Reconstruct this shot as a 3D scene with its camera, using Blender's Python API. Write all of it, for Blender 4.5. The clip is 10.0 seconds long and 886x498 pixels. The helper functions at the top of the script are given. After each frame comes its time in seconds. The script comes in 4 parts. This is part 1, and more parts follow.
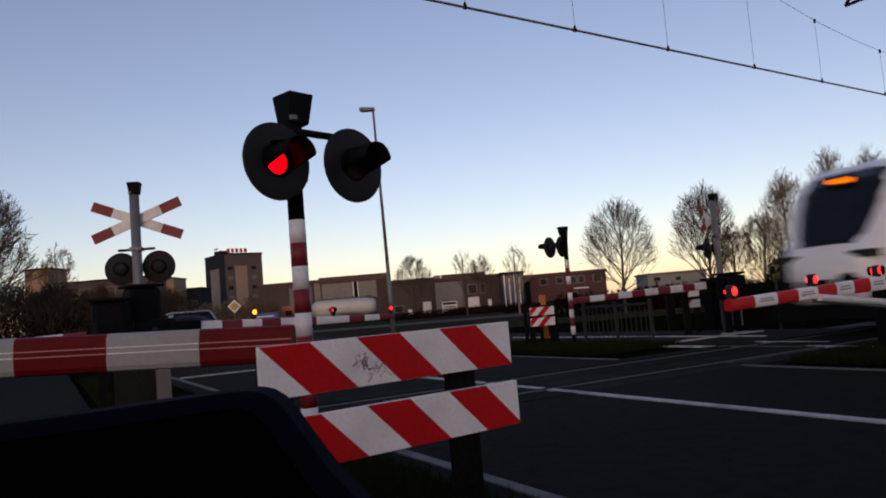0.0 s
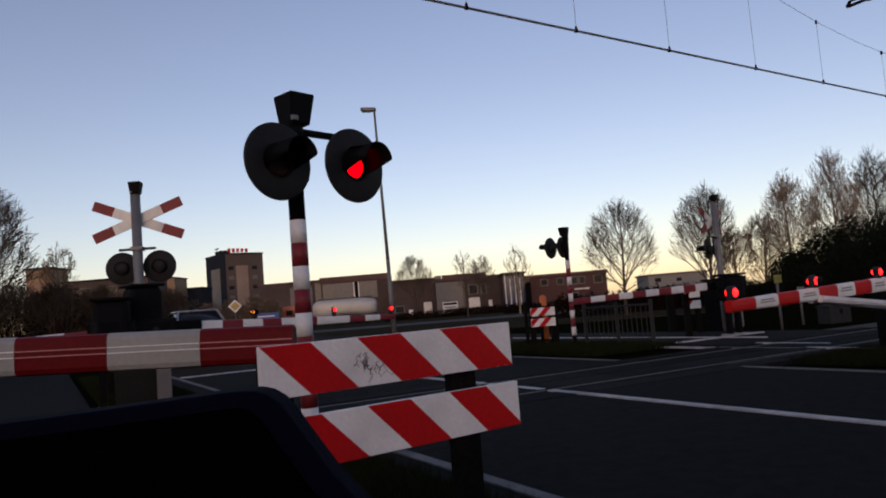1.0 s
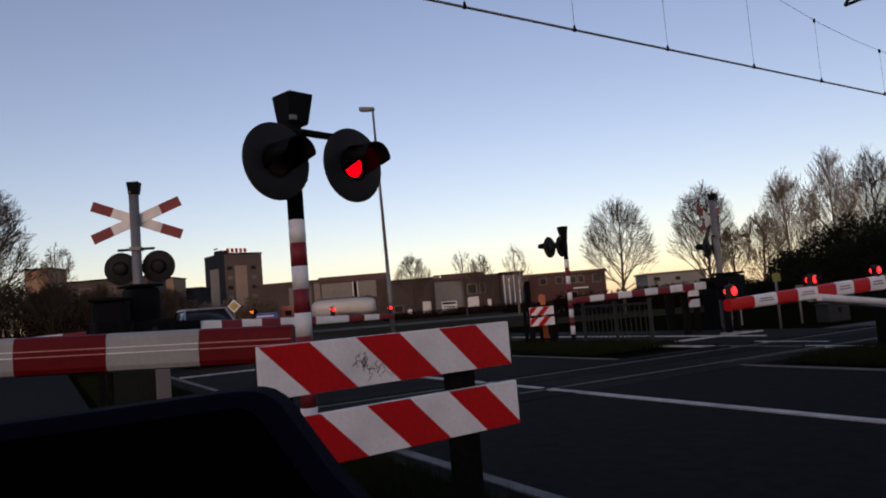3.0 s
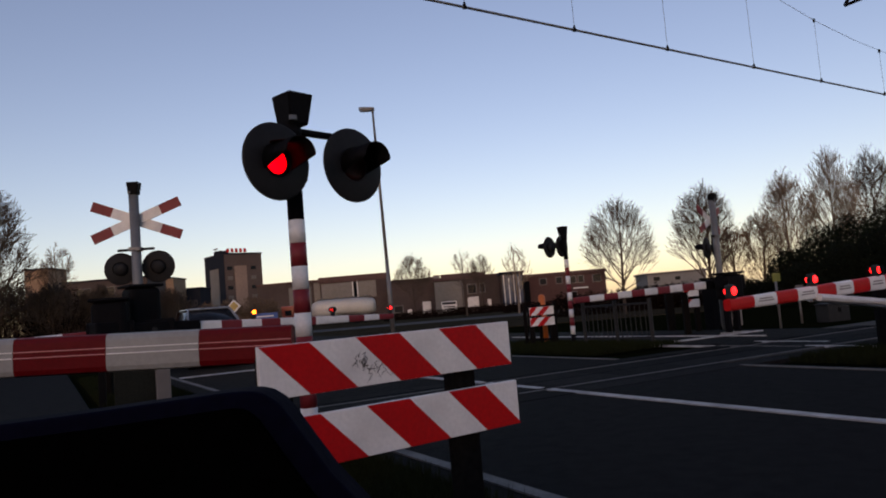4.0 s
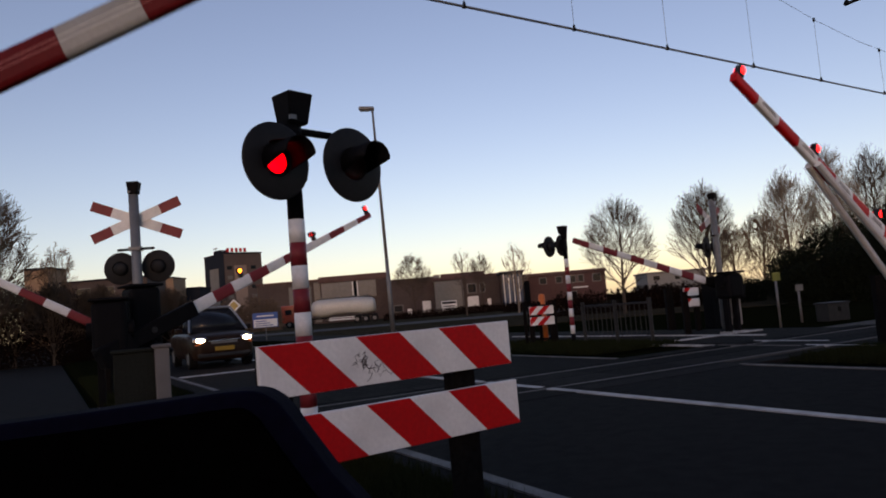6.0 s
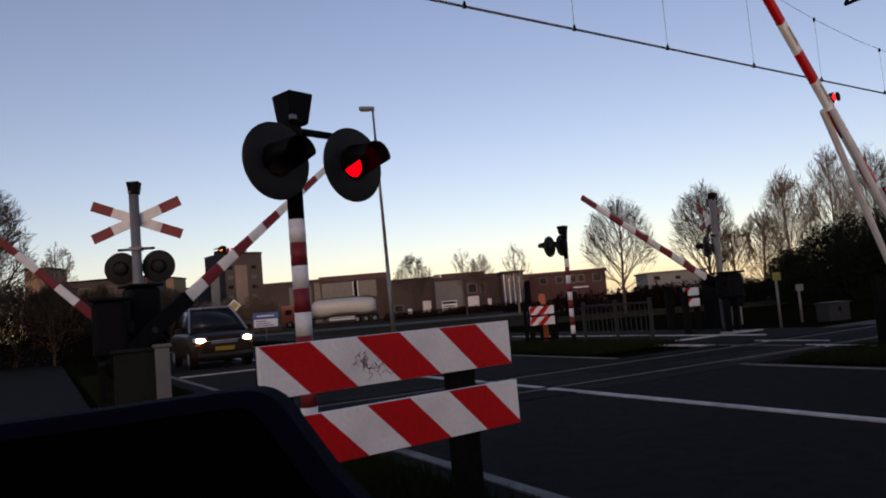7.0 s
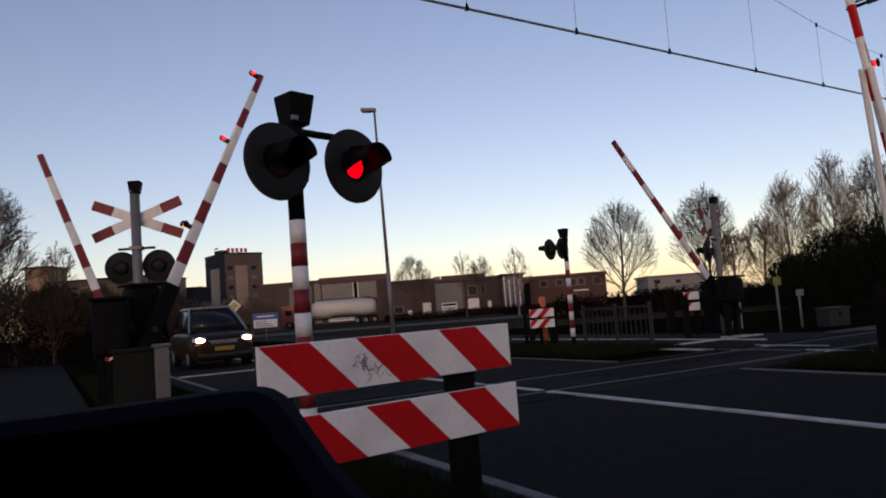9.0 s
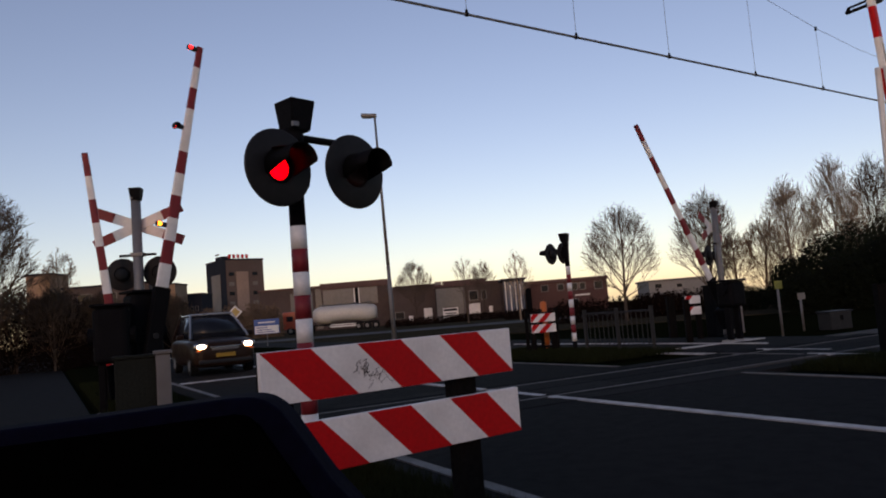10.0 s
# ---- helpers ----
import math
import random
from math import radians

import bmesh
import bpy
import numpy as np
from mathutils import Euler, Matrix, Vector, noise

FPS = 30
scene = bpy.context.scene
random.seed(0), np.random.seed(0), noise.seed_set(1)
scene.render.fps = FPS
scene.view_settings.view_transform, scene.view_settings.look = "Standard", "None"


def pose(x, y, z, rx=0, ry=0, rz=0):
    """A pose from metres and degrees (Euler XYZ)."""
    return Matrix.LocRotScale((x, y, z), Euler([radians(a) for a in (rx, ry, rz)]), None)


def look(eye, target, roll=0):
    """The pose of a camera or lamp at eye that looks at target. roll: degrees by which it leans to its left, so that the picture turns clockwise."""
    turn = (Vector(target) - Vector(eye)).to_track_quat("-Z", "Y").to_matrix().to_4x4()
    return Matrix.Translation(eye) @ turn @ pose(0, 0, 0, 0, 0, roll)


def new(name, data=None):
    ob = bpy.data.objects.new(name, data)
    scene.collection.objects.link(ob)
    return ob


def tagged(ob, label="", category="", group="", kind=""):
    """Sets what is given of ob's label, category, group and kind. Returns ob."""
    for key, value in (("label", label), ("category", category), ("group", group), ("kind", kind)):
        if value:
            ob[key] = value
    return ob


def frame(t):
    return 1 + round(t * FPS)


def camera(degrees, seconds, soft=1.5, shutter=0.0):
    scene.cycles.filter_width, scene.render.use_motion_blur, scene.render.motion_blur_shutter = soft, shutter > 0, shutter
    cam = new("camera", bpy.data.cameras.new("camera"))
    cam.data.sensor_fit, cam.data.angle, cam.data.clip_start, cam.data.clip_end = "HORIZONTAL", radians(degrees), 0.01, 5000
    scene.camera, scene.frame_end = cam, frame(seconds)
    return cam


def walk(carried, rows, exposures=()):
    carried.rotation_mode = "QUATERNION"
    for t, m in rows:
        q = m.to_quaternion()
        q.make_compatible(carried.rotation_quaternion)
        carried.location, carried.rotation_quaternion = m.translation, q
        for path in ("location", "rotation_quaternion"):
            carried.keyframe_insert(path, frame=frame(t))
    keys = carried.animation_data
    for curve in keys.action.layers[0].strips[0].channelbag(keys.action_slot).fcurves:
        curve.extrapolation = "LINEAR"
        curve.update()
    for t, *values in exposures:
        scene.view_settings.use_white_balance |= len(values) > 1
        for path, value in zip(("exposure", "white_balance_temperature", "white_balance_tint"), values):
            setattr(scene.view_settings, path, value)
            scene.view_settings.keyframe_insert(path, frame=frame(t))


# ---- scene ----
# ---- camera ----
cam = camera(62, 10.0, soft=1.9, shutter=0.6)
EYE = 1.15
PITCH, ROLL = 4.55, 4.6


def aim(yaw, pitch, roll):
    """Pose of the camera that looks along +y, turned right by yaw, up by pitch and leaning by roll (degrees)."""
    a, b = radians(yaw), radians(PITCH + pitch)
    ahead = Vector((math.sin(a) * math.cos(b), math.cos(a) * math.cos(b), math.sin(b)))
    eye = Vector((0, 0, EYE))
    return look(eye, eye + ahead * 10, -(ROLL + roll))


walk(cam, [(t, aim(*v)) for t, v in (
    (0.0, (0.060, -0.035, 0.15)), (0.5, (0.051, -0.035, 0.08)), (1.0, (0.0, 0.0, 0.0)), (1.5, (0.048, -0.014, 0.05)),
    (2.0, (0.021, -0.007, 0.02)), (2.5, (0.062, -0.053, 0.11)), (4.0, (0.093, -0.049, 0.18)), (4.5, (0.087, -0.051, 0.16)),
    (5.0, (0.086, -0.092, 0.21)), (5.5, (0.103, -0.092, 0.21)), (7.0, (0.074, -0.094, 0.22)), (7.5, (0.151, -0.130, 0.31)),
    (8.0, (0.124, -0.127, 0.25)), (8.5, (0.266, -0.226, 0.42)), (9.0, (0.052, 0.058, -0.26)), (9.5, (-0.133, 0.197, 0.44)),
    (10.0, (0.013, 0.464, 0.0)))], exposures=[(0.0, 0.0, 8950, 36), (10.0, 0.0, 8950, 36)])

# ---- light: clear evening sky, low sun behind; an added unseen wall shades the crossing ----
SUN_EL, SUN_AZ = 12.0, 192.0          # degrees; azimuth clockwise from +y
world = bpy.data.worlds.new("evening_sky")
world.use_nodes = True
scene.world = world
wn = world.node_tree
wn.nodes.clear()
sky = wn.nodes.new("ShaderNodeTexSky")
sky.sky_type = "NISHITA"
sky.sun_disc = False
sky.sun_elevation, sky.sun_rotation = radians(SUN_EL), radians(SUN_AZ)
sky.air_density, sky.dust_density, sky.ozone_density = 1.0, 0.5, 3.25
wbg = wn.nodes.new("ShaderNodeBackground")
wbg.inputs["Strength"].default_value = 0.184
wout = wn.nodes.new("ShaderNodeOutputWorld")
wn.links.new(sky.outputs[0], wbg.inputs[0])
wn.links.new(wbg.outputs[0], wout.inputs[0])
sun = new("sun", bpy.data.lights.new("sun", "SUN"))
sun.data.energy, sun.data.angle, sun.data.color = 0.3, radians(3), (1.0, 0.64, 0.42)
sun_dir = Vector((math.sin(radians(SUN_AZ)) * math.cos(radians(SUN_EL)), math.cos(radians(SUN_AZ)) * math.cos(radians(SUN_EL)), math.sin(radians(SUN_EL))))
sun.matrix_world = look((0, 0, 60), Vector((0, 0, 60)) - sun_dir)

# ---- materials ----


def mat(name, colour, rough=0.6, metal=0.0, vary=0.25, scale=8.0, bump=0.15, dirt=None, dirt_amount=0.35, coat=0.0, per_object=0.0, spec=0.5):
    """A surface with grain and stains: colour varies at two scales, with fine relief."""
    m = bpy.data.materials.new(name)
    m.use_nodes = True
    n, l = m.node_tree.nodes, m.node_tree.links
    b = n["Principled BSDF"]
    b.inputs["Metallic"].default_value = metal
    b.inputs["Coat Weight"].default_value = coat
    b.inputs["Specular IOR Level"].default_value = spec
    tc = n.new("ShaderNodeTexCoord")
    n1, n2 = n.new("ShaderNodeTexNoise"), n.new("ShaderNodeTexNoise")
    n1.inputs["Scale"].default_value, n1.inputs["Detail"].default_value = scale * 6, 6
    n2.inputs["Scale"].default_value, n2.inputs["Detail"].default_value = scale * 0.5, 4
    for k in (n1, n2):
        l.new(tc.outputs["Object"], k.inputs["Vector"])
    r1 = n.new("ShaderNodeMapRange")
    r1.inputs["From Min"].default_value, r1.inputs["From Max"].default_value = 0.3, 0.7
    r1.inputs["To Min"].default_value, r1.inputs["To Max"].default_value = 1 - vary, 1 + vary
    l.new(n1.outputs["Fac"], r1.inputs["Value"])
    mul = n.new("ShaderNodeMix")
    mul.data_type, mul.blend_type = "RGBA", "MULTIPLY"
    mul.inputs["Factor"].default_value = 1.0
    mul.inputs[6].default_value = (*colour, 1)
    l.new(r1.outputs[0], mul.inputs[7])
    last = mul.outputs[2]
    ramp = n.new("ShaderNodeMapRange")
    ramp.inputs["From Min"].default_value, ramp.inputs["From Max"].default_value = 0.45, 0.75
    ramp.inputs["To Max"].default_value = dirt_amount
    l.new(n2.outputs["Fac"], ramp.inputs["Value"])
    mix = n.new("ShaderNodeMix")
    mix.data_type = "RGBA"
    d = dirt if dirt else tuple(c * 0.55 for c in colour)
    mix.inputs[7].default_value = (*d, 1)
    l.new(ramp.outputs[0], mix.inputs["Factor"])
    l.new(last, mix.inputs[6])
    last = mix.outputs[2]
    if per_object:
        oi = n.new("ShaderNodeObjectInfo")
        hv = n.new("ShaderNodeHueSaturation")
        mr = n.new("ShaderNodeMapRange")
        mr.inputs["To Min"].default_value, mr.inputs["To Max"].default_value = 1 - per_object, 1 + per_object
        l.new(oi.outputs["Random"], mr.inputs["Value"])
        l.new(mr.outputs[0], hv.inputs["Value"])
        l.new(last, hv.inputs["Color"])
        last = hv.outputs[0]
    l.new(last, b.inputs["Base Color"])
    rr = n.new("ShaderNodeMapRange")
    rr.inputs["To Min"].default_value, rr.inputs["To Max"].default_value = max(0.05, rough - 0.12), min(1, rough + 0.12)
    l.new(n2.outputs["Fac"], rr.inputs["Value"])
    l.new(rr.outputs[0], b.inputs["Roughness"])
    if bump:
        bp = n.new("ShaderNodeBump")
        bp.inputs["Strength"].default_value, bp.inputs["Distance"].default_value = bump, 0.01
        l.new(n1.outputs["Fac"], bp.inputs["Height"])
        l.new(bp.outputs[0], b.inputs["Normal"])
    return m


def glow(name, colour, strength, base=None):
    m = bpy.data.materials.new(name)
    m.use_nodes = True
    n, l = m.node_tree.nodes, m.node_tree.links
    b = n["Principled BSDF"]
    b.inputs["Base Color"].default_value = (*(base or colour), 1)
    b.inputs["Roughness"].default_value = 0.3
    b.inputs["Emission Color"].default_value = (*colour, 1)
    tc, vo, mr, mul = n.new("ShaderNodeTexCoord"), n.new("ShaderNodeTexVoronoi"), n.new("ShaderNodeMapRange"), n.new("ShaderNodeMath")
    vo.inputs["Scale"].default_value = 60
    l.new(tc.outputs["Object"], vo.inputs["Vector"])
    mr.inputs["To Min"].default_value, mr.inputs["To Max"].default_value = 1.15, 0.75
    l.new(vo.outputs["Distance"], mr.inputs["Value"])
    mul.operation = "MULTIPLY"
    mul.inputs[1].default_value = strength
    l.new(mr.outputs[0], mul.inputs[0])
    l.new(mul.outputs[0], b.inputs["Emission Strength"])
    return m


RED = mat("red_paint", (0.56, 0.007, 0.007), 0.5, vary=0.1, dirt=(0.3, 0.012, 0.012), dirt_amount=0.3, bump=0.04, spec=0.2)
WHITE = mat("white_paint", (0.78, 0.77, 0.74), 0.5, vary=0.06, dirt=(0.45, 0.43, 0.4), dirt_amount=0.35, bump=0.04)
# darker copies of red and white; the near boom's weaker light is in the colour
SHADED_RED = mat("shaded_boom_red", (0.13, 0.003, 0.005), 0.5, vary=0.12, dirt=(0.12, 0.006, 0.008), dirt_amount=0.4, bump=0.04, spec=0.12)
SHADED_WHITE = mat("shaded_boom_white", (0.27, 0.275, 0.26), 0.5, vary=0.08, dirt=(0.2, 0.197, 0.185), dirt_amount=0.4, bump=0.04)
POLE_RED = mat("faded_dark_red", (0.2, 0.02, 0.026), 0.5, vary=0.12, dirt=(0.13, 0.02, 0.022), dirt_amount=0.4, bump=0.04, spec=0.25)
POLE_WHITE = mat("weathered_white", (0.68, 0.68, 0.67), 0.5, vary=0.07, dirt=(0.36, 0.35, 0.33), dirt_amount=0.4, bump=0.04)
PALE_RED = mat("pale_red_glint", (0.6, 0.22, 0.2), 0.5, vary=0.15, bump=0.05)
BLACK = mat("black_metal", (0.005, 0.005, 0.006), 0.7, vary=0.3, bump=0.08, spec=0.06)
BOARD_BLACK = mat("matt_black_plate", (0.009, 0.009, 0.010), 0.6, vary=0.25, scale=4, dirt=(0.02, 0.02, 0.02), bump=0.05, spec=0.2)
GREY = mat("galvanised_steel", (0.15, 0.155, 0.16), 0.55, 0.3, vary=0.15, bump=0.06)
DARKGREY = mat("dark_grey_steel", (0.02, 0.021, 0.022), 0.6, 0.0, vary=0.2, spec=0.2)
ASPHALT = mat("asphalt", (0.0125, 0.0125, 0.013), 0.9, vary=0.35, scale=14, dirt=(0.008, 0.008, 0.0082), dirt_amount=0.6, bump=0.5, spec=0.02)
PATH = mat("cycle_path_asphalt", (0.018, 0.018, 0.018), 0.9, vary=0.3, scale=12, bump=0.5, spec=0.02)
EDGE = mat("dirty_road_marking", (0.11, 0.105, 0.1), 0.8, vary=0.3, scale=6, dirt=(0.03, 0.03, 0.03), dirt_amount=0.9, bump=0.2)
LINE = mat("road_marking", (0.42, 0.42, 0.41), 0.7, vary=0.2, scale=6, dirt=(0.12, 0.12, 0.12), dirt_amount=0.8, bump=0.2)
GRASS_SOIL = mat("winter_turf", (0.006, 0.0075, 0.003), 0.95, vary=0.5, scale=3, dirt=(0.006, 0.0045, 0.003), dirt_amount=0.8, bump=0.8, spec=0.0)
DRYGRASS = mat("dry_winter_grass", (0.045, 0.036, 0.024), 0.95, vary=0.4, scale=1.5, dirt=(0.02, 0.018, 0.01), dirt_amount=0.8, bump=0.6, spec=0.0)
SIDEROAD = mat("old_grey_asphalt", (0.07, 0.068, 0.066), 0.9, vary=0.2, scale=4, bump=0.3, spec=0.05)
RUBBER = mat("rubber", (0.01, 0.01, 0.01), 0.85, vary=0.3, spec=0.1)
CONCRETE = mat("concrete", (0.3, 0.29, 0.27), 0.85, vary=0.2, scale=5, bump=0.3)
BRICK_WALL = mat("dark_wall_brick", (0.16, 0.09, 0.07), 0.85, vary=0.25, scale=2, bump=0.3)
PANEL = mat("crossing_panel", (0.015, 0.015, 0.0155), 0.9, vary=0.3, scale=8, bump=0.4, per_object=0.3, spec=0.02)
RAIL = mat("rail_steel", (0.05, 0.047, 0.045), 0.65, 0.3, vary=0.4)
WOOD = mat("dark_wooden_post", (0.007, 0.006, 0.0055), 0.9, spec=0.05, vary=0.4, scale=6, bump=0.4)
LENS_OFF = mat("unlit_red_lens", (0.02, 0.003, 0.003), 0.5, vary=0.2, bump=0.1, spec=0.15)
LENS_ON = glow("lit_red_lens", (1.0, 0.006, 0.009), 3.5, (0.5, 0.01, 0.01))
BOOM_ON = glow("boom_light", (1.0, 0.02, 0.02), 5.0, (0.5, 0.01, 0.01))
AMBER_ON = glow("amber_light", (1.0, 0.22, 0.02), 12.0, (0.5, 0.2, 0.01))

# ---- mesh helpers ----
UT = Vector((math.cos(radians(28.6)), math.sin(radians(28.6)), 0))    # along the railway
RD = Vector((-math.sin(radians(28.6)), math.cos(radians(28.6)), 0))   # along the road


def at(s, t, z=0.0):
    """World place from metres along the road and along the railway."""
    return RD * s + UT * t + Vector((0, 0, z))


ROADTURN = 28.6


def mesh_object(name, bm, material, smooth=False):
    me = bpy.data.meshes.new(name)
    bm.normal_update()
    bm.to_mesh(me)
    bm.free()
    for m in (material if isinstance(material, (list, tuple)) else [material]):
        me.materials.append(m)
    if smooth:
        for p in me.polygons:
            p.use_smooth = True
    return new(name, me)


def part(name, bm, material, parent, label="", smooth=False):
    ob = mesh_object(name, bm, material, smooth)
    ob.parent = parent
    if label:
        ob["label"] = label
    return ob


def thing(name, label, category, m=None, group="", kind=""):
    e = new(name)
    e.empty_display_size = 0.1
    if m is not None:
        e.matrix_basis = m
    return tagged(e, label, category, group, kind)


def box(x0, x1, y0, y1, z0, z1, bevel=0.0, bm=None, mi=0, seg=2):
    own = bmesh.new()
    vs = [own.verts.new((x, y, z)) for x in (x0, x1) for y in (y0, y1) for z in (z0, z1)]
    for f in ((0, 1, 3, 2), (4, 6, 7, 5), (0, 4, 5, 1), (2, 3, 7, 6), (0, 2, 6, 4), (1, 5, 7, 3)):
        own.faces.new([vs[i] for i in f])
    if bevel:
        bmesh.ops.bevel(own, geom=own.edges[:], offset=bevel, segments=seg, affect="EDGES", profile=0.5)
    return merge(bm, own, mi)


def merge(bm, own, mi=0):
    if mi:
        for f in own.faces:
            f.material_index = mi
    if bm is None:
        return own
    tmp = bpy.data.meshes.new("tmp")
    own.to_mesh(tmp)
    own.free()
    bm.from_mesh(tmp)
    bpy.data.meshes.remove(tmp)
    return bm


def rod(a, b, ra, rb=None, n=12, bm=None, mi=0, cap=True):
    """A round bar from a to b."""
    a, b = Vector(a), Vector(b)
    rb = ra if rb is None else rb
    own = bmesh.new()
    q = (b - a).to_track_quat("Z", "Y").to_matrix()
    rings = []
    for c, r in ((a, ra), (b, rb)):
        rings.append([own.verts.new(c + q @ Vector((r * math.cos(k * math.tau / n), r * math.sin(k * math.tau / n), 0))) for k in range(n)])
    for k in range(n):
        own.faces.new((rings[0][k], rings[0][(k + 1) % n], rings[1][(k + 1) % n], rings[1][k]))
    if cap:
        own.faces.new(rings[0][::-1])
        own.faces.new(rings[1])
    return merge(bm, own, mi)


def lathe(profile, n=32, axis="Z", bm=None, mi=0, arc=(0, math.tau)):
    """Turns (radius, height) pairs round an axis."""
    own = bmesh.new()
    full = abs(arc[1] - arc[0] - math.tau) < 1e-6
    steps = n if full else n + 1
    rings = []
    for r, h in profile:
        ring = []
        for k in range(steps):
            a = arc[0] + (arc[1] - arc[0]) * k / n
            x, y = r * math.cos(a), r * math.sin(a)
            ring.append(own.verts.new((x, y, h) if axis == "Z" else (x, -h, y)))
        rings.append(ring)
    for i in range(len(rings) - 1):
        for k in range(n):
            j = (k + 1) % steps
            own.faces.new((rings[i][k], rings[i][j], rings[i + 1][j], rings[i + 1][k]))
    bmesh.ops.remove_doubles(own, verts=own.verts[:], dist=1e-5)
    bmesh.ops.recalc_face_normals(own, faces=own.faces[:])
    return merge(bm, own, mi)


def prism(outline, z0, z1, bm=None, mi=0, bevel=0.0, plane="XY"):
    """Extrudes a flat outline; plane XY upwards, XZ along y, YZ along x."""
    own = bmesh.new()

    def v(p, h):
        return {"XY": (p[0], p[1], h), "XZ": (p[0], h, p[1]), "YZ": (h, p[0], p[1])}[plane]
    lo = [own.verts.new(v(p, z0)) for p in outline]
    hi = [own.verts.new(v(p, z1)) for p in outline]
    own.faces.new(lo[::-1])
    own.faces.new(hi)
    for k in range(len(lo)):
        j = (k + 1) % len(lo)
        own.faces.new((lo[k], lo[j], hi[j], hi[k]))
    bmesh.ops.recalc_face_normals(own, faces=own.faces[:])
    if bevel:
        bmesh.ops.bevel(own, geom=own.edges[:], offset=bevel, segments=2, affect="EDGES", profile=0.5)
    return merge(bm, own, mi)


def strip(s0, s1, t0, t1, z0, z1):
    """A slab between two stretches of the road plan."""
    return prism([at(s0, t0)[:2], at(s0, t1)[:2], at(s1, t1)[:2], at(s1, t0)[:2]], z0, z1)


MOVES = []      # (object, rows), keyed at the end

# ---- ground, road, railway ----


def setting():
    g = bmesh.new()
    bmesh.ops.create_grid(g, x_segments=60, y_segments=60, size=1500)
    for v in g.verts:
        d = math.hypot(v.co.x, v.co.y)
        v.co.z = -0.06 - max(0, d - 700) * 0.002
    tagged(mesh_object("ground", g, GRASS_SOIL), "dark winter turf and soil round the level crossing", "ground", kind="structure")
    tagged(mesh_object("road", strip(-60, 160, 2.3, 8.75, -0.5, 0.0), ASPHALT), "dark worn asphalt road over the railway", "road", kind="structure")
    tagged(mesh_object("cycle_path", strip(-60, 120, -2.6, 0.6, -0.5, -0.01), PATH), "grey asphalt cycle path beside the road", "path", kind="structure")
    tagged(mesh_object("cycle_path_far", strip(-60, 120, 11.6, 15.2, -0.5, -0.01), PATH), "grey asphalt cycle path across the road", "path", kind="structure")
    tagged(mesh_object("field", prism([(-70, 42), (60, 30), (110, 125), (-90, 135)], -0.4, -0.03), DRYGRASS), "dull brown winter grass field beyond the crossing", "field", kind="structure")
    tagged(mesh_object("side_road", prism([(-80, 66), (70, 54), (72, 64), (-80, 76)], -0.4, -0.012), SIDEROAD), "worn grey side road across the field", "road", kind="structure")
    # markings lie slightly proud of the asphalt
    marks = (("centre_line", -40, 7.7, 5.53, 5.65), ("centre_line", 7.9, 9.2, 5.53, 5.65), ("centre_line", 9.36, 60, 5.53, 5.65),
             ("edge_line", -40, 7.0, 2.48, 2.58), ("edge_line", 10.2, 60, 2.6, 2.7), ("edge_line", -40, 7.2, 8.47, 8.55), ("edge_line", 9.9, 60, 8.62, 8.7),
             ("stop_line", 18.2, 18.5, 2.75, 5.5), ("stop_line", 2.0, 2.3, 5.7, 8.4),
             ("path_line", 11.62, 11.78, 11.9, 14.6), ("path_line", 10.5, 20, 13.2, 13.28), ("path_line", -20, 5.8, 13.2, 13.28),
             ("path_line", 9.9, 11.5, 10.98, 11.06), ("path_line", 8.2, 9.7, 11.88, 11.97), ("edge_line", 8.1, 9.8, 11.02, 11.08), ("path_line", 6.9, 8.1, 11.15, 11.23))
    for name, s0, s1, t0, t1 in marks:
        tagged(mesh_object(name, strip(s0, s1, t0, t1, -0.02, 0.013), LINE if name in ("centre_line", "stop_line", "path_line") else EDGE), "worn white painted line on the asphalt", "road marking", kind="structure")
    for name, s0, s1, t0, t1 in (("verge", -60, 6.9, 8.8, 10.75), ("verge", 10.9, 60, 8.95, 11.45), ("verge", 10.9, 60, 0.65, 2.2), ("verge", -60, 6.6, 0.7, 2.25)):
        vb = bmesh.new()
        rnd = random.Random(7)
        n_s, n_t = 40, 6
        grid = [[vb.verts.new(at(s0 + (s1 - s0) * i / n_s, t0 + (t1 - t0) * j / n_t, (0.05 + rnd.uniform(-0.015, 0.02)) if 0 < j < n_t and 0 < i < n_s else -0.1)) for j in range(n_t + 1)] for i in range(n_s + 1)]
        for i in range(n_s):
            for j in range(n_t):
                vb.faces.new((grid[i][j], grid[i][j + 1], grid[i + 1][j + 1], grid[i + 1][j]))
        bmesh.ops.recalc_face_normals(vb, faces=vb.faces[:])
        tagged(mesh_object(name, vb, GRASS_SOIL, True), "dark low grass verge beside the road", "verge", kind="structure")
    # railway: two rails, sunk between panels on the road, on sleepers beyond it
    for s in (7.78, 9.28):
        b = bmesh.new()
        prism([(s - 0.036, -0.16), (s + 0.036, -0.16), (s + 0.036, 0.006), (s - 0.036, 0.006)], -90, 220, b, plane="YZ")
        b.transform(Matrix.Rotation(radians(28.6), 4, "Z"))
        tagged(mesh_object("rail", b, RAIL), "worn steel railway rail set in the crossing", "rail", "rails of the track", kind="structure")
    deck = thing("crossing_deck", "dark rubber crossing panels between and beside the rails", "crossing deck", kind="structure")
    base = box(-1.2, 1.2, -0.28, 0.28, -0.1, 0.0, 0.008)
    me = bpy.data.meshes.new("panel")
    base.to_mesh(me)
    base.free()
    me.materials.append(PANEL)
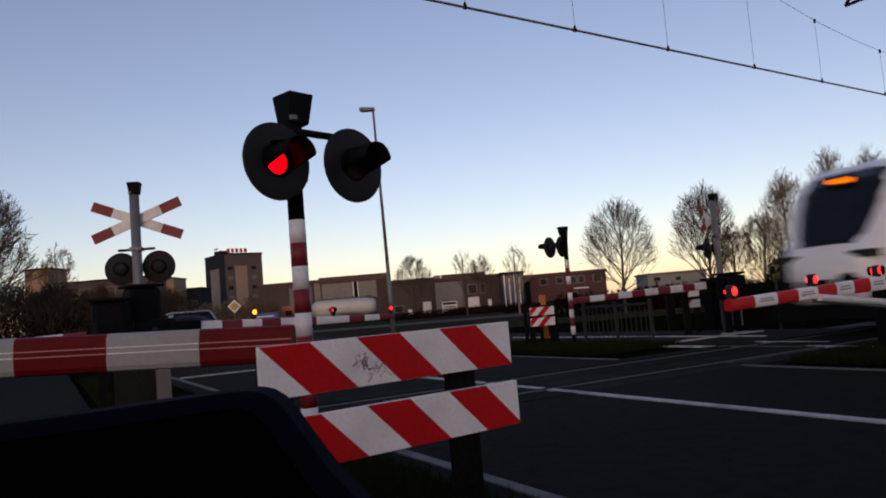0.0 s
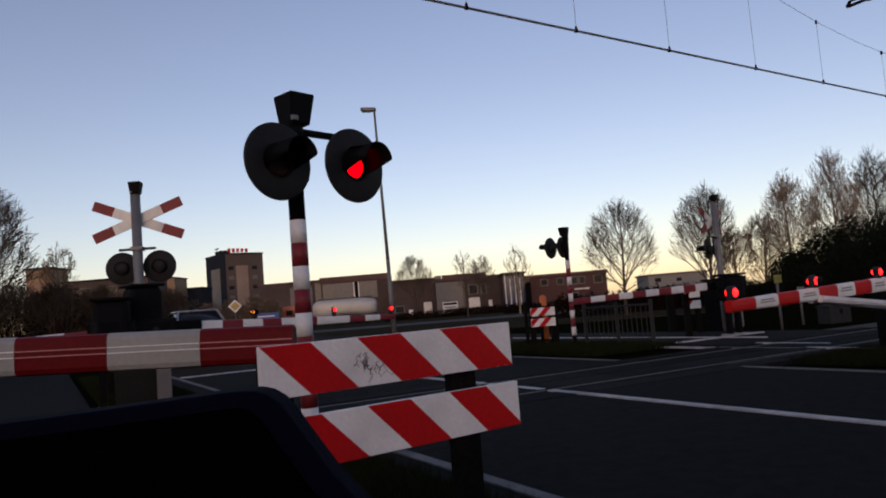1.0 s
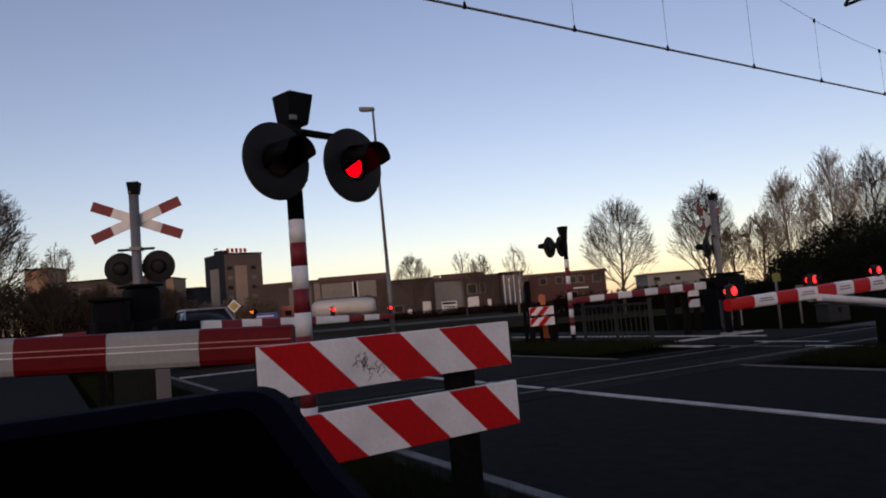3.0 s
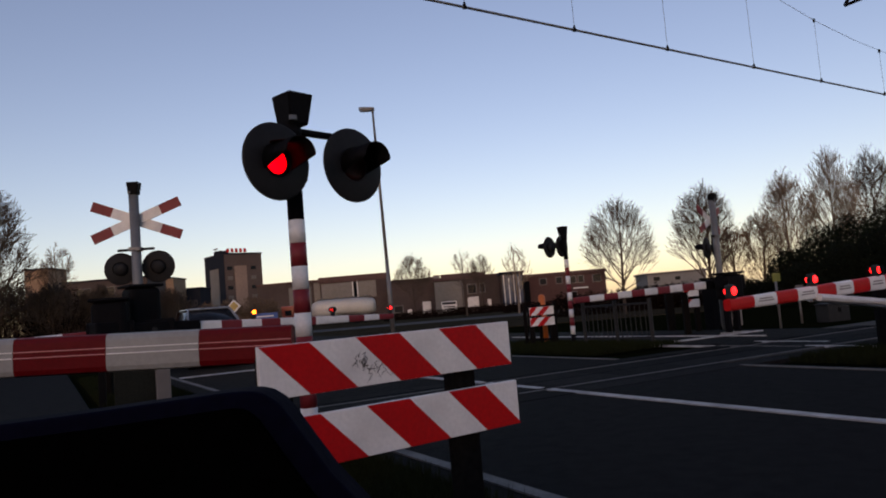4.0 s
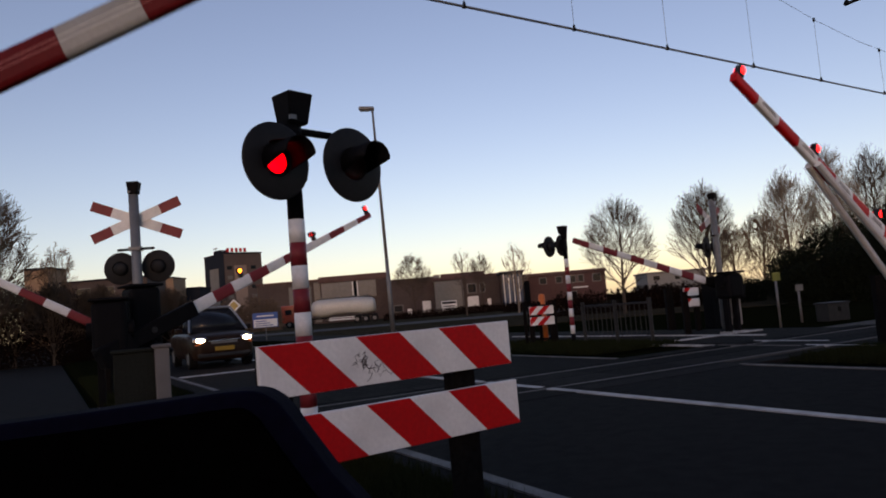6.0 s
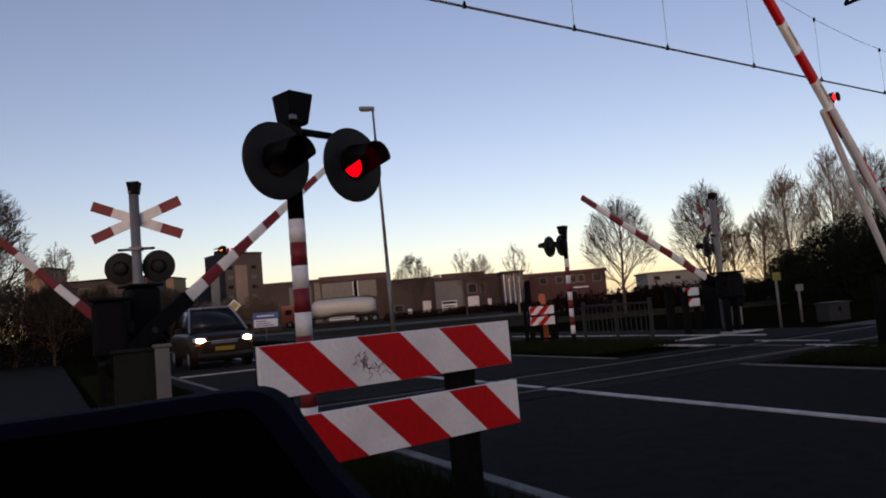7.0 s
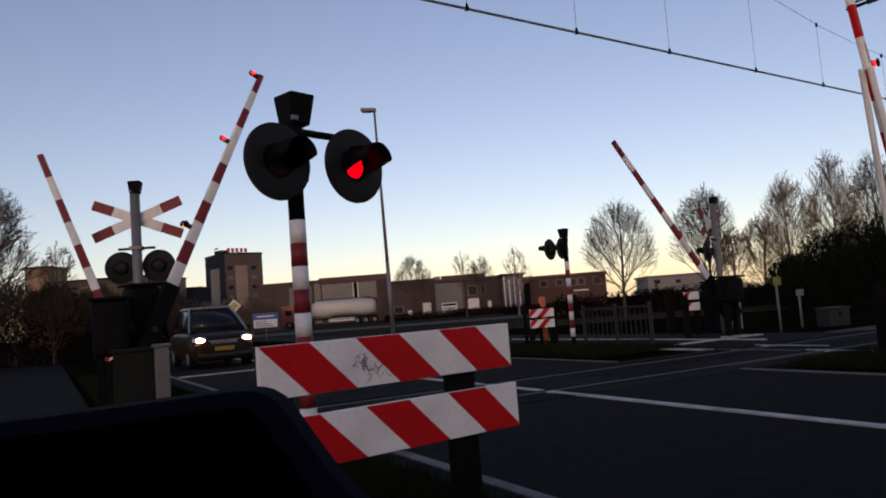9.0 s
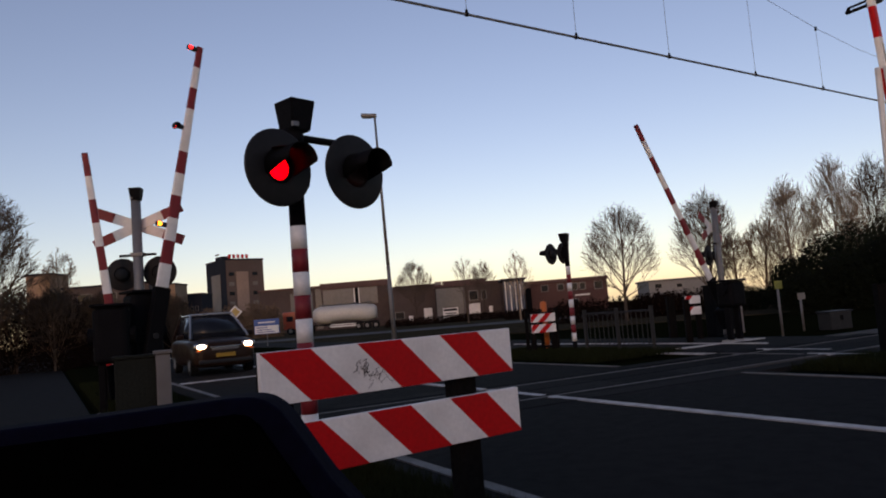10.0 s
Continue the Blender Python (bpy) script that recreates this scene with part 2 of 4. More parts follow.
    for k, t in enumerate(np.arange(1.0, 15.0, 1.21)):
        for s, w in ((7.32, 0.7), (8.2, 1.05), (8.86, 1.05), (9.72, 0.7)):
            o = new("panel", me)
            o.parent = deck
            o.matrix_basis = Matrix.Translation(at(s, t + 0.6, 0.008)) @ pose(0, 0, 0, 0, 0, ROADTURN) @ Matrix.Diagonal((0.5, 1.05 * w, 1, 1))
    bed = strip(6.2, 10.9, 15.6, 220, -0.4, -0.045)
    tagged(mesh_object("ballast", bed, mat("ballast_stone", (0.02, 0.017, 0.014), 0.95, vary=0.7, scale=6, bump=1.0)), "brown ballast bed of the railway", "ballast", kind="structure")
    bed = strip(6.2, 10.9, -90, 1.0, -0.4, -0.045)
    tagged(mesh_object("ballast", bed, bpy.data.materials["ballast_stone"]), "brown ballast bed of the railway", "ballast", kind="structure")


setting()


def added_shade_wall():
    """Unseen plain wall added behind the camera to block low sky and keep the low sun off the crossing."""
    w = thing("added_shade_wall", "unseen plain dark brick wall added behind the camera to cast shade", "wall", pose(0, -13, 0), kind="structure")
    part("masonry", box(-50, 50, -0.4, 0, -0.5, 3.4, 0.02), BRICK_WALL, w)
    part("coping", box(-50.1, 50.1, -0.5, 0.1, 3.401, 3.55, 0.02), CONCRETE, w)


added_shade_wall()

# ---- level-crossing signals and barriers ----
# stretches, in seconds, in which the left lamps show
BEATS = ((-0.2, 0.13), (0.54, 0.77), (1.15, 1.46), (1.83, 2.14), (2.54, 2.83), (3.2, 3.5), (3.86, 4.17), (4.55, 4.86), (5.22, 5.56), (5.89, 6.2), (6.55, 6.88),
         (7.23, 7.55), (7.88, 8.25), (8.62, 8.93), (9.28, 9.57), (9.93, 10.3))


def flips(left, hinge):
    """Rows for an added flap that imitates flashing: it hangs before a lit lens or folds up under its hood; left lamps
    show first in each beat.
    """
    rows, state = [], None
    spans = BEATS

    def lit(t):
        on = any(a <= t < b for a, b in spans)
        return on if left else not on
    for f in range(0, 301):
        on = lit(f / 30)
        if state is None:
            rows.append((0.0, pose(*hinge, -86 if on else 0)))
        elif on != state:
            if (f - 1) / 30 > rows[-1][0] + 0.001:
                rows.append(((f - 1) / 30, pose(*hinge, -86 if state else 0)))
            rows.append((f / 30, pose(*hinge, -86 if on else 0)))
        state = on
    if rows[-1][0] < 9.999:
        rows.append((10.0, pose(*hinge, -86 if state else 0)))
    return rows


def lens(parent, place, radius, left=None):
    """Round lens that faces -y, with an added dark flap hinged above it to make it blink. left None: no flap, never
    lit.
    """
    x, y, z = place
    bm = lathe([(0.0, 0.012), (radius * 0.5, 0.009), (radius * 0.78, 0.0)], 24, "Y")
    o = part("lens", bm, LENS_ON if left is not None else LENS_OFF, parent, "glowing red lens" if left is not None else "unlit lens", True)
    o.matrix_basis = Matrix.Translation(place)
    bz = part("bezel", lathe([(radius * 0.77, -0.03), (radius * 0.77, 0.014), (radius * 1.1, 0.014), (radius * 1.1, -0.03)], 24, "Y"), BLACK, parent, smooth=True)
    bz.matrix_basis = Matrix.Translation(place)
    if left is not None:
        fb = lathe([(0.0, 0.010), (radius * 0.7, 0.008), (radius * 1.0, 0.003), (radius * 1.0, -0.001), (0.0, -0.001)], 24, "Y")
        fb.transform(Matrix.Translation((0, 0, -radius)))
        flap = part("shutter", fb, LENS_OFF, parent, "added dark flap that hides the lit lens between flashes", True)
        hinge = (x, y - 0.018, z + radius)
        flap.matrix_basis = pose(*hinge)
        MOVES.append((flap, flips(left, hinge)))
    return o


def lamp_unit(parent, x, y, z, r, left, name="signal_lamp"):
    """Round black target board with a hooded lens; faces -y."""
    bm = bmesh.new()
    lathe([(0.0, 0.0), (r * 0.97, 0.0), (r, 0.006), (r, 0.014), (r * 0.96, 0.02), (r * 0.5, 0.022), (r * 0.42, 0.024), (r * 0.42, -0.02), (r * 0.3, -0.055), (0.0, -0.055)], 40, "Y", bm)
    plate = part(name, bm, BOARD_BLACK, parent, "round matt black target board", True)
    plate.matrix_basis = pose(x, y, z)
    # hood: open tube, longer above than below
    hb = bmesh.new()
    n, rr, th = 32, r * 0.46, 0.006
    rows = []
    for k in range(n + 1):
        a = math.radians(-28) + math.radians(236) * k / n
        ln = 0.015 + 0.235 * min(1.0, max(0.0, (math.sin(a) + 0.46) / 0.5))
        ring = []
        for rad, y_ in ((rr, -0.022), (rr * 0.98, -0.022 - ln), (rr * 0.98 - th, -0.022 - ln), (rr - th, -0.022)):
            ring.append(hb.verts.new((rad * math.cos(a), y_, rad * math.sin(a))))
        rows.append(ring)
    for k in range(n):
        for j in range(4):
            hb.faces.new((rows[k][j], rows[k][(j + 1) % 4], rows[k + 1][(j + 1) % 4], rows[k + 1][j]))
    hb.faces.new(rows[0])
    hb.faces.new(rows[-1][::-1])
    bmesh.ops.recalc_face_normals(hb, faces=hb.faces[:])
    part("hood", hb, BLACK, plate, "black hood over the lens", True)
    lens(plate, (0, 0.0, 0), r * 0.42, left)
    return plate


def bell_box(parent, z):
    bm = bmesh.new()
    lo, hi = [], []
    for sx, sy in ((-1, -1), (1, -1), (1, 1), (-1, 1)):
        lo.append(bm.verts.new((sx * 0.075 + 0.015, sy * 0.075 - 0.015, z)))
        hi.append(bm.verts.new((sx * 0.101 + 0.02, sy * 0.101 - 0.02, z + 0.21)))
    bm.faces.new(lo[::-1])
    bm.faces.new(hi)
    for k in range(4):
        bm.faces.new((lo[k], lo[(k + 1) % 4], hi[(k + 1) % 4], hi[k]))
    bmesh.ops.bevel(bm, geom=bm.edges[:], offset=0.008, segments=2, affect="EDGES")
    b = part("bell_box", bm, BLACK, parent, "tapered black bell housing")
    part("name_plate", box(-0.066, -0.02, -0.108, -0.085, z + 0.02, z + 0.05), GREY, b)
    return b


def striped_signal(name, label, base, turn, height, bands, first_z, band, x_l, x_r, lit=True, r=0.255, sign=1, pole_r=0.055):
    """Red and white banded pole with two hooded lamps and a bell on top; faces its -y."""
    e = thing(name, label, "railway signal", Matrix.Translation(base) @ pose(0, 0, 0, 0, 0, turn))
    top = first_z + bands * band
    part("pole", rod((0, 0, -0.05), (0, 0, first_z), pole_r * 0.98, n=20), BLACK, e, smooth=True)
    for k in range(bands):
        part("band", rod((0, 0, first_z + k * band), (0, 0, first_z + (k + 1) * band), pole_r, n=20), POLE_WHITE if k % 2 == 0 else POLE_RED, e, "white band" if k % 2 == 0 else "red band", smooth=True)
    part("upper_pole", rod((0, 0, top), (0, 0, height - 0.26), pole_r * 0.98, n=20), BLACK, e, smooth=True)
    part("collar", rod((0, 0, height - 0.33), (0, 0, height - 0.2), 0.075, n=20), BLACK, e, smooth=True)
    bell_box(e, height - 0.22)
    zl = height - 0.535
    part("arm", rod((min(x_l, 0), 0, zl + 0.285), (x_r, 0, zl + 0.285), 0.026, bm=rod((x_r, 0, zl + 0.285), (x_r, -0.02, zl), 0.02)), BLACK, e)
    part("bracket", box(-0.05, 0.05, -0.1, 0.05, zl - 0.08, zl + 0.2, 0.015), BLACK, e)
    lamp_unit(e, x_l - 0.02, -0.12, zl + 0.03, r * 0.96, True if lit else None)
    lamp_unit(e, x_r, -0.12, zl + 0.06, r, False if lit else None)
    return e


def boom_motion(boom, keys):
    MOVES.append((boom, [(t, pose(boom.location.x, boom.location.y, boom.location.z, 0, -a, 0)) for t, a in keys]))


def boom_part(parent, pivot, length, h0, h1, thick, band, angle0, lights=(), strut=False, first=0.35, glint=None, drop=0.0, joint=99):
    """Tapered boom along +x from its pivot, in red and white lengths; the first stretch is its dark clamp."""
    boom = part("boom", box(-0.45, first, -0.07, 0.07, -h0 * 0.55, h0 * 0.55, 0.02), BLACK, parent, "red and white barrier boom")
    boom.matrix_basis = pose(*pivot, 0, -angle0, 0)
    part("counterweight", box(-0.95, -0.4, -0.16, 0.16, -0.2, 0.16, 0.03), BLACK, boom, "black counterweight")
    n = max(1, round((length - first) / band))
    step = (length - first) / n
    for k in range(n):
        a, b = first + k * step, first + (k + 1) * step
        ha, hb = (h0 + (h1 - h0) * q / length for q in (a, b))
        bm = bmesh.new()
        pts = []
        for x, h in ((a, ha), (b, hb)):
            ring = []
            for j in range(12):
                c, s_ = math.cos(j * math.tau / 12), math.sin(j * math.tau / 12)
                ring.append(bm.verts.new((x, thick * 0.5 * math.copysign(abs(c) ** 0.55, c), h * 0.5 * math.copysign(abs(s_) ** 0.55, s_))))
            pts.append(ring)
        for j in range(12):
            bm.faces.new((pts[0][j], pts[0][(j + 1) % 12], pts[1][(j + 1) % 12], pts[1][j]))
        bm.faces.new(pts[0][::-1])
        bm.faces.new(pts[1])
        bmesh.ops.recalc_face_normals(bm, faces=bm.faces[:])
        is_red = (n - 1 - k - (n - 1 - k >= joint)) % 2 == 0     # a white sleeve doubles the length at the joint
        part("stripe", bm, (SHADED_RED if is_red else SHADED_WHITE) if glint else (RED if is_red else WHITE) if strut else (POLE_RED if is_red else POLE_WHITE), boom, "red length" if is_red else "white length")
        if strut and not is_red:
            hm, xm = (ha + hb) / 2, (a + b) / 2
            for zz, w in ((0.14, 0.10), (-0.04, 0.12)):
                part("text_bar", box(xm - w, xm + w, thick * 0.5 - 0.004, thick * 0.5 + 0.003, (zz - 0.05) * hm, (zz + 0.05) * hm), CONCRETE, boom, "bar of unreadable text")
        if glint:
            # ridges in paler paint than the boom, so their colour carries the glint
            for zz in (0.13, -0.02):
                part("ridge", rod((a + 0.004, -thick * 0.5 + 0.001, zz * ha), (b - 0.004, -thick * 0.5 + 0.001, zz * hb), 0.003, n=6), PALE_RED if is_red else WHITE, boom, "thin raised line in a pale glint colour")
    if drop:
        for o in boom.children:
            o.data.transform(Matrix.Translation((0, 0, drop)))
        part("bracket", box(-0.1, 0.35, -0.06, 0.06, drop, 0.0), BLACK, boom)
    for x, left in lights:
        h = (h0 + (h1 - h0) * x / length) * 0.5
        foot = h - 0.01
        if not strut:
            h += 0.06
        lb = part("boom_lamp", box(x - 0.04, x + 0.04, -0.035, 0.035, foot, h + 0.115, 0.018), DARKGREY, boom, "small lamp on the boom")
        for sgn, y in ((0, -0.036), (180, 0.036)):
            g = lathe([(0.0, 0.016), (0.022, 0.012), (0.038, -0.002)], 16, "Y")
            g.transform(pose(x, y, h + 0.06, 0, 0, sgn))
            part("lamp_lens", g, AMBER_ON if left and not strut else BOOM_ON, boom, "glowing lamp lens", True)
            if left is not None:
                # added disc slides before the always-lit lens to imitate flashing
                fb = lathe([(0.0, 0.004), (0.047, 0.004), (0.05, -0.004), (0.0, -0.004)], 16, "Y")
                flap = part("shutter", fb, BLACK, boom, "added dark disc that hides the lit lamp between flashes", True)
                inside, before = pose(x, y * 0.2, h + 0.06), pose(x, y * 1.85, h + 0.06)
                flap.matrix_basis = before
                MOVES.append((flap, [(t, inside if abs(m.to_euler().x) > 0.5 else before) for t, m in flips(left, (0, 0, 0))]))
    if strut:
        for y in (-0.09, 0.09):
            part("brace", rod((0.1, y * 1.5, -0.34), (length * 0.64, y * 0.5, -h1 * 0.5), 0.036, n=8), POLE_WHITE, boom, "pale bracing rod")
    return boom


def barrier(name, label, base, turn, pivot_z, length, h0, h1, band, keys, lights=(), strut=False, thick=0.07, cabinet=True, glint=None, side=0.0, drop=0.0, tall=0.2, first=0.35, joint=99):
    """Barrier machine with its boom along the machine's +x."""
    e = thing(name, label, "level crossing barrier", Matrix.Translation(base) @ pose(0, 0, 0, 0, 0, turn), "crossing barriers")
    if cabinet:
        part("machine_box", box(-0.26, 0.26, 0.17, 0.62, pivot_z - 0.38, pivot_z + tall, 0.09, seg=3), BLACK, e, "black machine housing")
        part("lid", box(-0.29, 0.29, 0.14, 0.65, pivot_z + tall + 0.001, pivot_z + tall + 0.05, 0.02), BLACK, e)
        part("side_motor", rod((-0.34, 0.4, pivot_z + 0.05), (0.34, 0.4, pivot_z + 0.05), 0.14, n=18), BLACK, e)
        for x in (-0.16, 0.16):
            part("leg", box(x - 0.05, x + 0.05, 0.32, 0.46, -0.1, pivot_z - 0.379, 0.008), BLACK, e)
        part("base_plate", box(-0.28, 0.28, 0.22, 0.58, -0.1, 0.03, 0.01), CONCRETE, e)
        part("axle", rod((0, -0.08, pivot_z), (0, 0.22, pivot_z), 0.05, n=14), DARKGREY, e)
    b = boom_part(e, (0, side, pivot_z), length, h0, h1, thick, band, keys[0][1], lights, strut, first, glint, drop, joint)
    boom_motion(b, keys)
    return e


striped_signal("cycle_signal", "red and white banded pole with two red lamps", (-0.955, 4.9, 0), 48, 2.67, 11, 0.105, 0.155, -0.2, 0.425, r=0.264)
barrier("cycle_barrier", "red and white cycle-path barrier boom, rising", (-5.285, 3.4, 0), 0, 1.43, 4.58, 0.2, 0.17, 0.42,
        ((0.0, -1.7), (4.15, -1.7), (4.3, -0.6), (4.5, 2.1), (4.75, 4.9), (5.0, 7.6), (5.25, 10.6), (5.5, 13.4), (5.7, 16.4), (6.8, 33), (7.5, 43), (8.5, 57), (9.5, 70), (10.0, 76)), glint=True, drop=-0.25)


def azi(phi):
    """Turn that lays +x along a compass bearing from +y."""
    return 90 - phi


barrier("road_barrier", "long red and white road barrier with red lamps and braces, rising", (5.496, 8.5, 0), azi(-126.7), 1.048, 3.97, 0.17, 0.1, 0.36,
        ((0.0, -1.1), (4.2, -1.1), (4.5, 3.3), (5.0, 12.3), (5.5, 20.3), (6.8, 42.4), (7.5, 52.4), (9.0, 71.9), (10.0, 82.2)),
        lights=((3.9, None), (2.55, True), (1.2, False)), strut=True)
barrier("road_barrier", "long red and white road barrier with red lamps, rising", (-4.777, 12.0, 0), azi(44.7), 1.17, 5.15, 0.24, 0.11, 0.4,
        ((0.0, -1.3), (4.2, -1.3), (4.5, 2.5), (5.0, 8.7), (5.5, 15.5), (6.8, 35.5), (7.55, 46), (8.6, 58.6), (9.0, 63.7), (9.5, 71), (10.0, 78.1)),
        lights=((5.08, None), (3.6, False), (1.84, True)), tall=0.72, first=0.8, joint=4)
barrier("cycle_barrier", "red and white cycle-path barrier beside the cross post, rising", (-5.416, 12.0, 0), azi(-108.9), 1.172, 3.09, 0.15, 0.1, 0.42,
        ((0.0, -1.0), (4.2, -1.0), (4.5, 3.5), (5.0, 13), (5.5, 22.1), (6.8, 42.5), (7.5, 52.2), (9.0, 71.4), (10.0, 83.6)), tall=0.5)
barrier("cycle_barrier", "red and white cycle-path barrier across the road, rising", (6.365, 17.5, 0), azi(-121.9), 1.161, 4.42, 0.18, 0.12, 0.4,
        ((0.0, -1.3), (4.3, -1.3), (4.6, 0.0), (5.0, 3.4), (5.5, 8.6), (6.8, 25), (7.5, 32.7), (9.0, 49.3), (10.0, 61.3)))
striped_signal("cycle_signal", "red and white banded pole with hooded lamps seen from behind", (2.97, 17.78, 0), 28.6 + 200, 2.86, 9, 0.25, 0.2, 0.5, -0.06, lit=False, r=0.26)

# ---- more materials ----
BARK = mat("bare_twigs", (0.07, 0.052, 0.04), 0.9, vary=0.3, scale=4, bump=0.2, spec=0.1)
BARK_WARM = mat("warm_bare_twigs", (0.13, 0.088, 0.06), 0.9, vary=0.3, scale=4, bump=0.2, spec=0.1)
# paler copy of the twig brown, with sunlit brightness in its colour
BARK_PALE = mat("pale_sunlit_twigs", (0.2, 0.15, 0.115), 0.9, vary=0.3, scale=4, bump=0.2, spec=0.1)
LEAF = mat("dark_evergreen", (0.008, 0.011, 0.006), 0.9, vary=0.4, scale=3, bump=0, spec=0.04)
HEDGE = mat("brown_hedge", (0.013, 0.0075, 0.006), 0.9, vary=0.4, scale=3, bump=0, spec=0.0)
BRICK_D = mat("dark_brick", (0.06, 0.04, 0.036), 0.85, vary=0.25, scale=0.8, bump=0.1)
BRICK_R = mat("red_brick", (0.075, 0.031, 0.027), 0.85, vary=0.25, scale=0.8, bump=0.1)
ROOF = mat("brown_fascia", (0.075, 0.031, 0.028), 0.7, vary=0.2, scale=0.6, bump=0.1)
CLAD = mat("beige_cladding", (0.17, 0.155, 0.14), 0.7, vary=0.12, scale=0.5, bump=0.1)
CLAD_D = mat("grey_cladding", (0.13, 0.12, 0.115), 0.7, vary=0.12, scale=0.5, bump=0.1)
RENDERED = mat("white_render", (0.2, 0.195, 0.19), 0.8, vary=0.1, scale=0.5, bump=0.05)
TOWER_G = mat("tower_grey", (0.014, 0.017, 0.026), 0.8, vary=0.1, scale=0.2, bump=0, spec=0.1)
TOWER_B = mat("tower_brown", (0.1, 0.066, 0.055), 0.7, vary=0.12, scale=0.2, bump=0)
TOWER_L = mat("tower_light_panel", (0.3, 0.2, 0.155), 0.6, vary=0.1, scale=0.2, bump=0)
OCHRE = mat("ochre_facade", (0.26, 0.16, 0.1), 0.8, vary=0.15, scale=0.3, bump=0)
GLASSY = mat("window_glass", (0.01, 0.012, 0.017), 0.1, vary=0.2, scale=1, bump=0, spec=0.15)
BLUEGLASS = mat("blue_window_glass", (0.03, 0.05, 0.1), 0.15, vary=0.2, scale=0.6, bump=0)
BLUE = mat("blue_paint", (0.03, 0.1, 0.32), 0.5, vary=0.1)
YELLOW = mat("yellow_sign", (0.5, 0.34, 0.1), 0.5, vary=0.1)
GREENY = mat("yellow_green_sign", (0.16, 0.165, 0.02), 0.5, vary=0.1)
CABGREEN = mat("dark_green_cabinet", (0.012, 0.014, 0.011), 0.7, vary=0.3, scale=5, spec=0.1)
ORANGE = mat("orange_plastic", (0.6, 0.14, 0.03), 0.5, vary=0.1)
CABRED = mat("orange_red_cab", (0.32, 0.035, 0.015), 0.35, vary=0.1, coat=0.5)
TANK = mat("dull_tank_steel", (0.42, 0.42, 0.4), 0.5, 0.1, vary=0.1, scale=1.0, dirt=(0.25, 0.24, 0.22), dirt_amount=0.5)
CARPAINT = mat("bronze_car_paint", (0.022, 0.011, 0.007), 0.35, 0.0, vary=0.05, coat=0.03, bump=0, spec=0.1)
PLATE = mat("yellow_plate", (0.3, 0.17, 0.01), 0.5, vary=0.05)
HEADLIGHT = glow("headlight", (1.0, 0.7, 0.4), 25.0, (0.8, 0.8, 0.8))
CHROME = mat("chrome", (0.6, 0.6, 0.6), 0.2, 1.0, vary=0.05, bump=0)
TRAINWHITE = mat("train_white", (0.72, 0.72, 0.72), 0.3, vary=0.05, scale=1, coat=0.4, bump=0)
DISPLAY = glow("amber_display", (1.0, 0.2, 0.005), 2.6, (0.1, 0.05, 0.0))
NAVY = mat("navy_rim", (0.002, 0.0025, 0.009), 0.9, vary=0.2, scale=10, spec=0.03)
CASEBLACK = mat("black_case", (0.001, 0.001, 0.001), 0.9, vary=0.2, scale=10, spec=0.0)
SCRIBBLE = mat("faded_marker", (0.06, 0.05, 0.05), 0.8, vary=0.3)

# ---- striped fence boards ----


def clip_x(poly, x, keep_right):
    out = []
    for i, p in enumerate(poly):
        q = poly[(i + 1) % len(poly)]
        pin, qin = ((p[0] >= x) == keep_right or p[0] == x), ((q[0] >= x) == keep_right or q[0] == x)
        if pin:
            out.append(p)
        if pin != qin:
            k = (x - p[0]) / (q[0] - p[0])
            out.append((x, p[1] + (q[1] - p[1]) * k))
    return out


def striped_board(parent, m, length, high, pitch, first, slant, thick=0.03):
    """White board with red slanting stripes; x along, z up, faces -y; red starts at first along the top edge."""
    b = part("board", box(0, length, 0, thick, 0, high, 0.003), WHITE, parent, "white board with red slanting stripes")
    b.matrix_basis = m
    x = first - 2 * pitch * 3
    while x < length + slant:
        poly = [(x, high - 0.001), (x + pitch, high - 0.001), (x + pitch + slant, 0.001), (x + slant, 0.001)]
        poly = clip_x(poly, 0.001, True)
        if len(poly) > 2:
            poly = clip_x(poly, length - 0.001, False)
        if len(poly) > 2:
            clean = [p for i, p in enumerate(poly) if math.dist(p, poly[i - 1]) > 1e-4]
            if len(clean) > 2:
                part("stripe", prism(clean, -0.0025, 0.001, plane="XZ"), RED, b, "red slanting stripe")
        x += 2 * pitch
    return b


def near_fence():
    e = thing("fence", "two red and white striped boards on dark wooden posts", "fence", Matrix.Translation((-0.7746, 3.0, 0)) @ pose(0, 0, 0, 0, 0, 37.6))
    b1 = striped_board(e, pose(0, 0, 0.832), 1.367, 0.2186, 0.2293, 0.0, 0.2219)
    striped_board(e, pose(0.028, -0.003, 0.528), 1.36, 0.2186, 0.2293, 0.0, 0.2219)
    for x in (1.09, 0.1):
        part("post", box(x - 0.06, x + 0.06, 0.034, 0.15, -0.1, 1.0, 0.012), WOOD, e, "dark wooden post")
    rnd = random.Random(4)
    for k in range(16):
        c = bmesh.new()
        x, z = 0.455 + 0.0075 * k + rnd.uniform(-0.01, 0.01), 0.13 - 0.005 * k + rnd.uniform(-0.02, 0.02)
        for j in range(5):
            x2, z2 = x + rnd.uniform(-0.02, 0.02), z + rnd.uniform(-0.022, 0.022)
            rod((x, -0.003, z), (x2, -0.003, z2), 0.0009, n=4, bm=c)
            x, z = x2, z2
        part("scribble", c, SCRIBBLE, b1, "faded marker scribble")


near_fence()


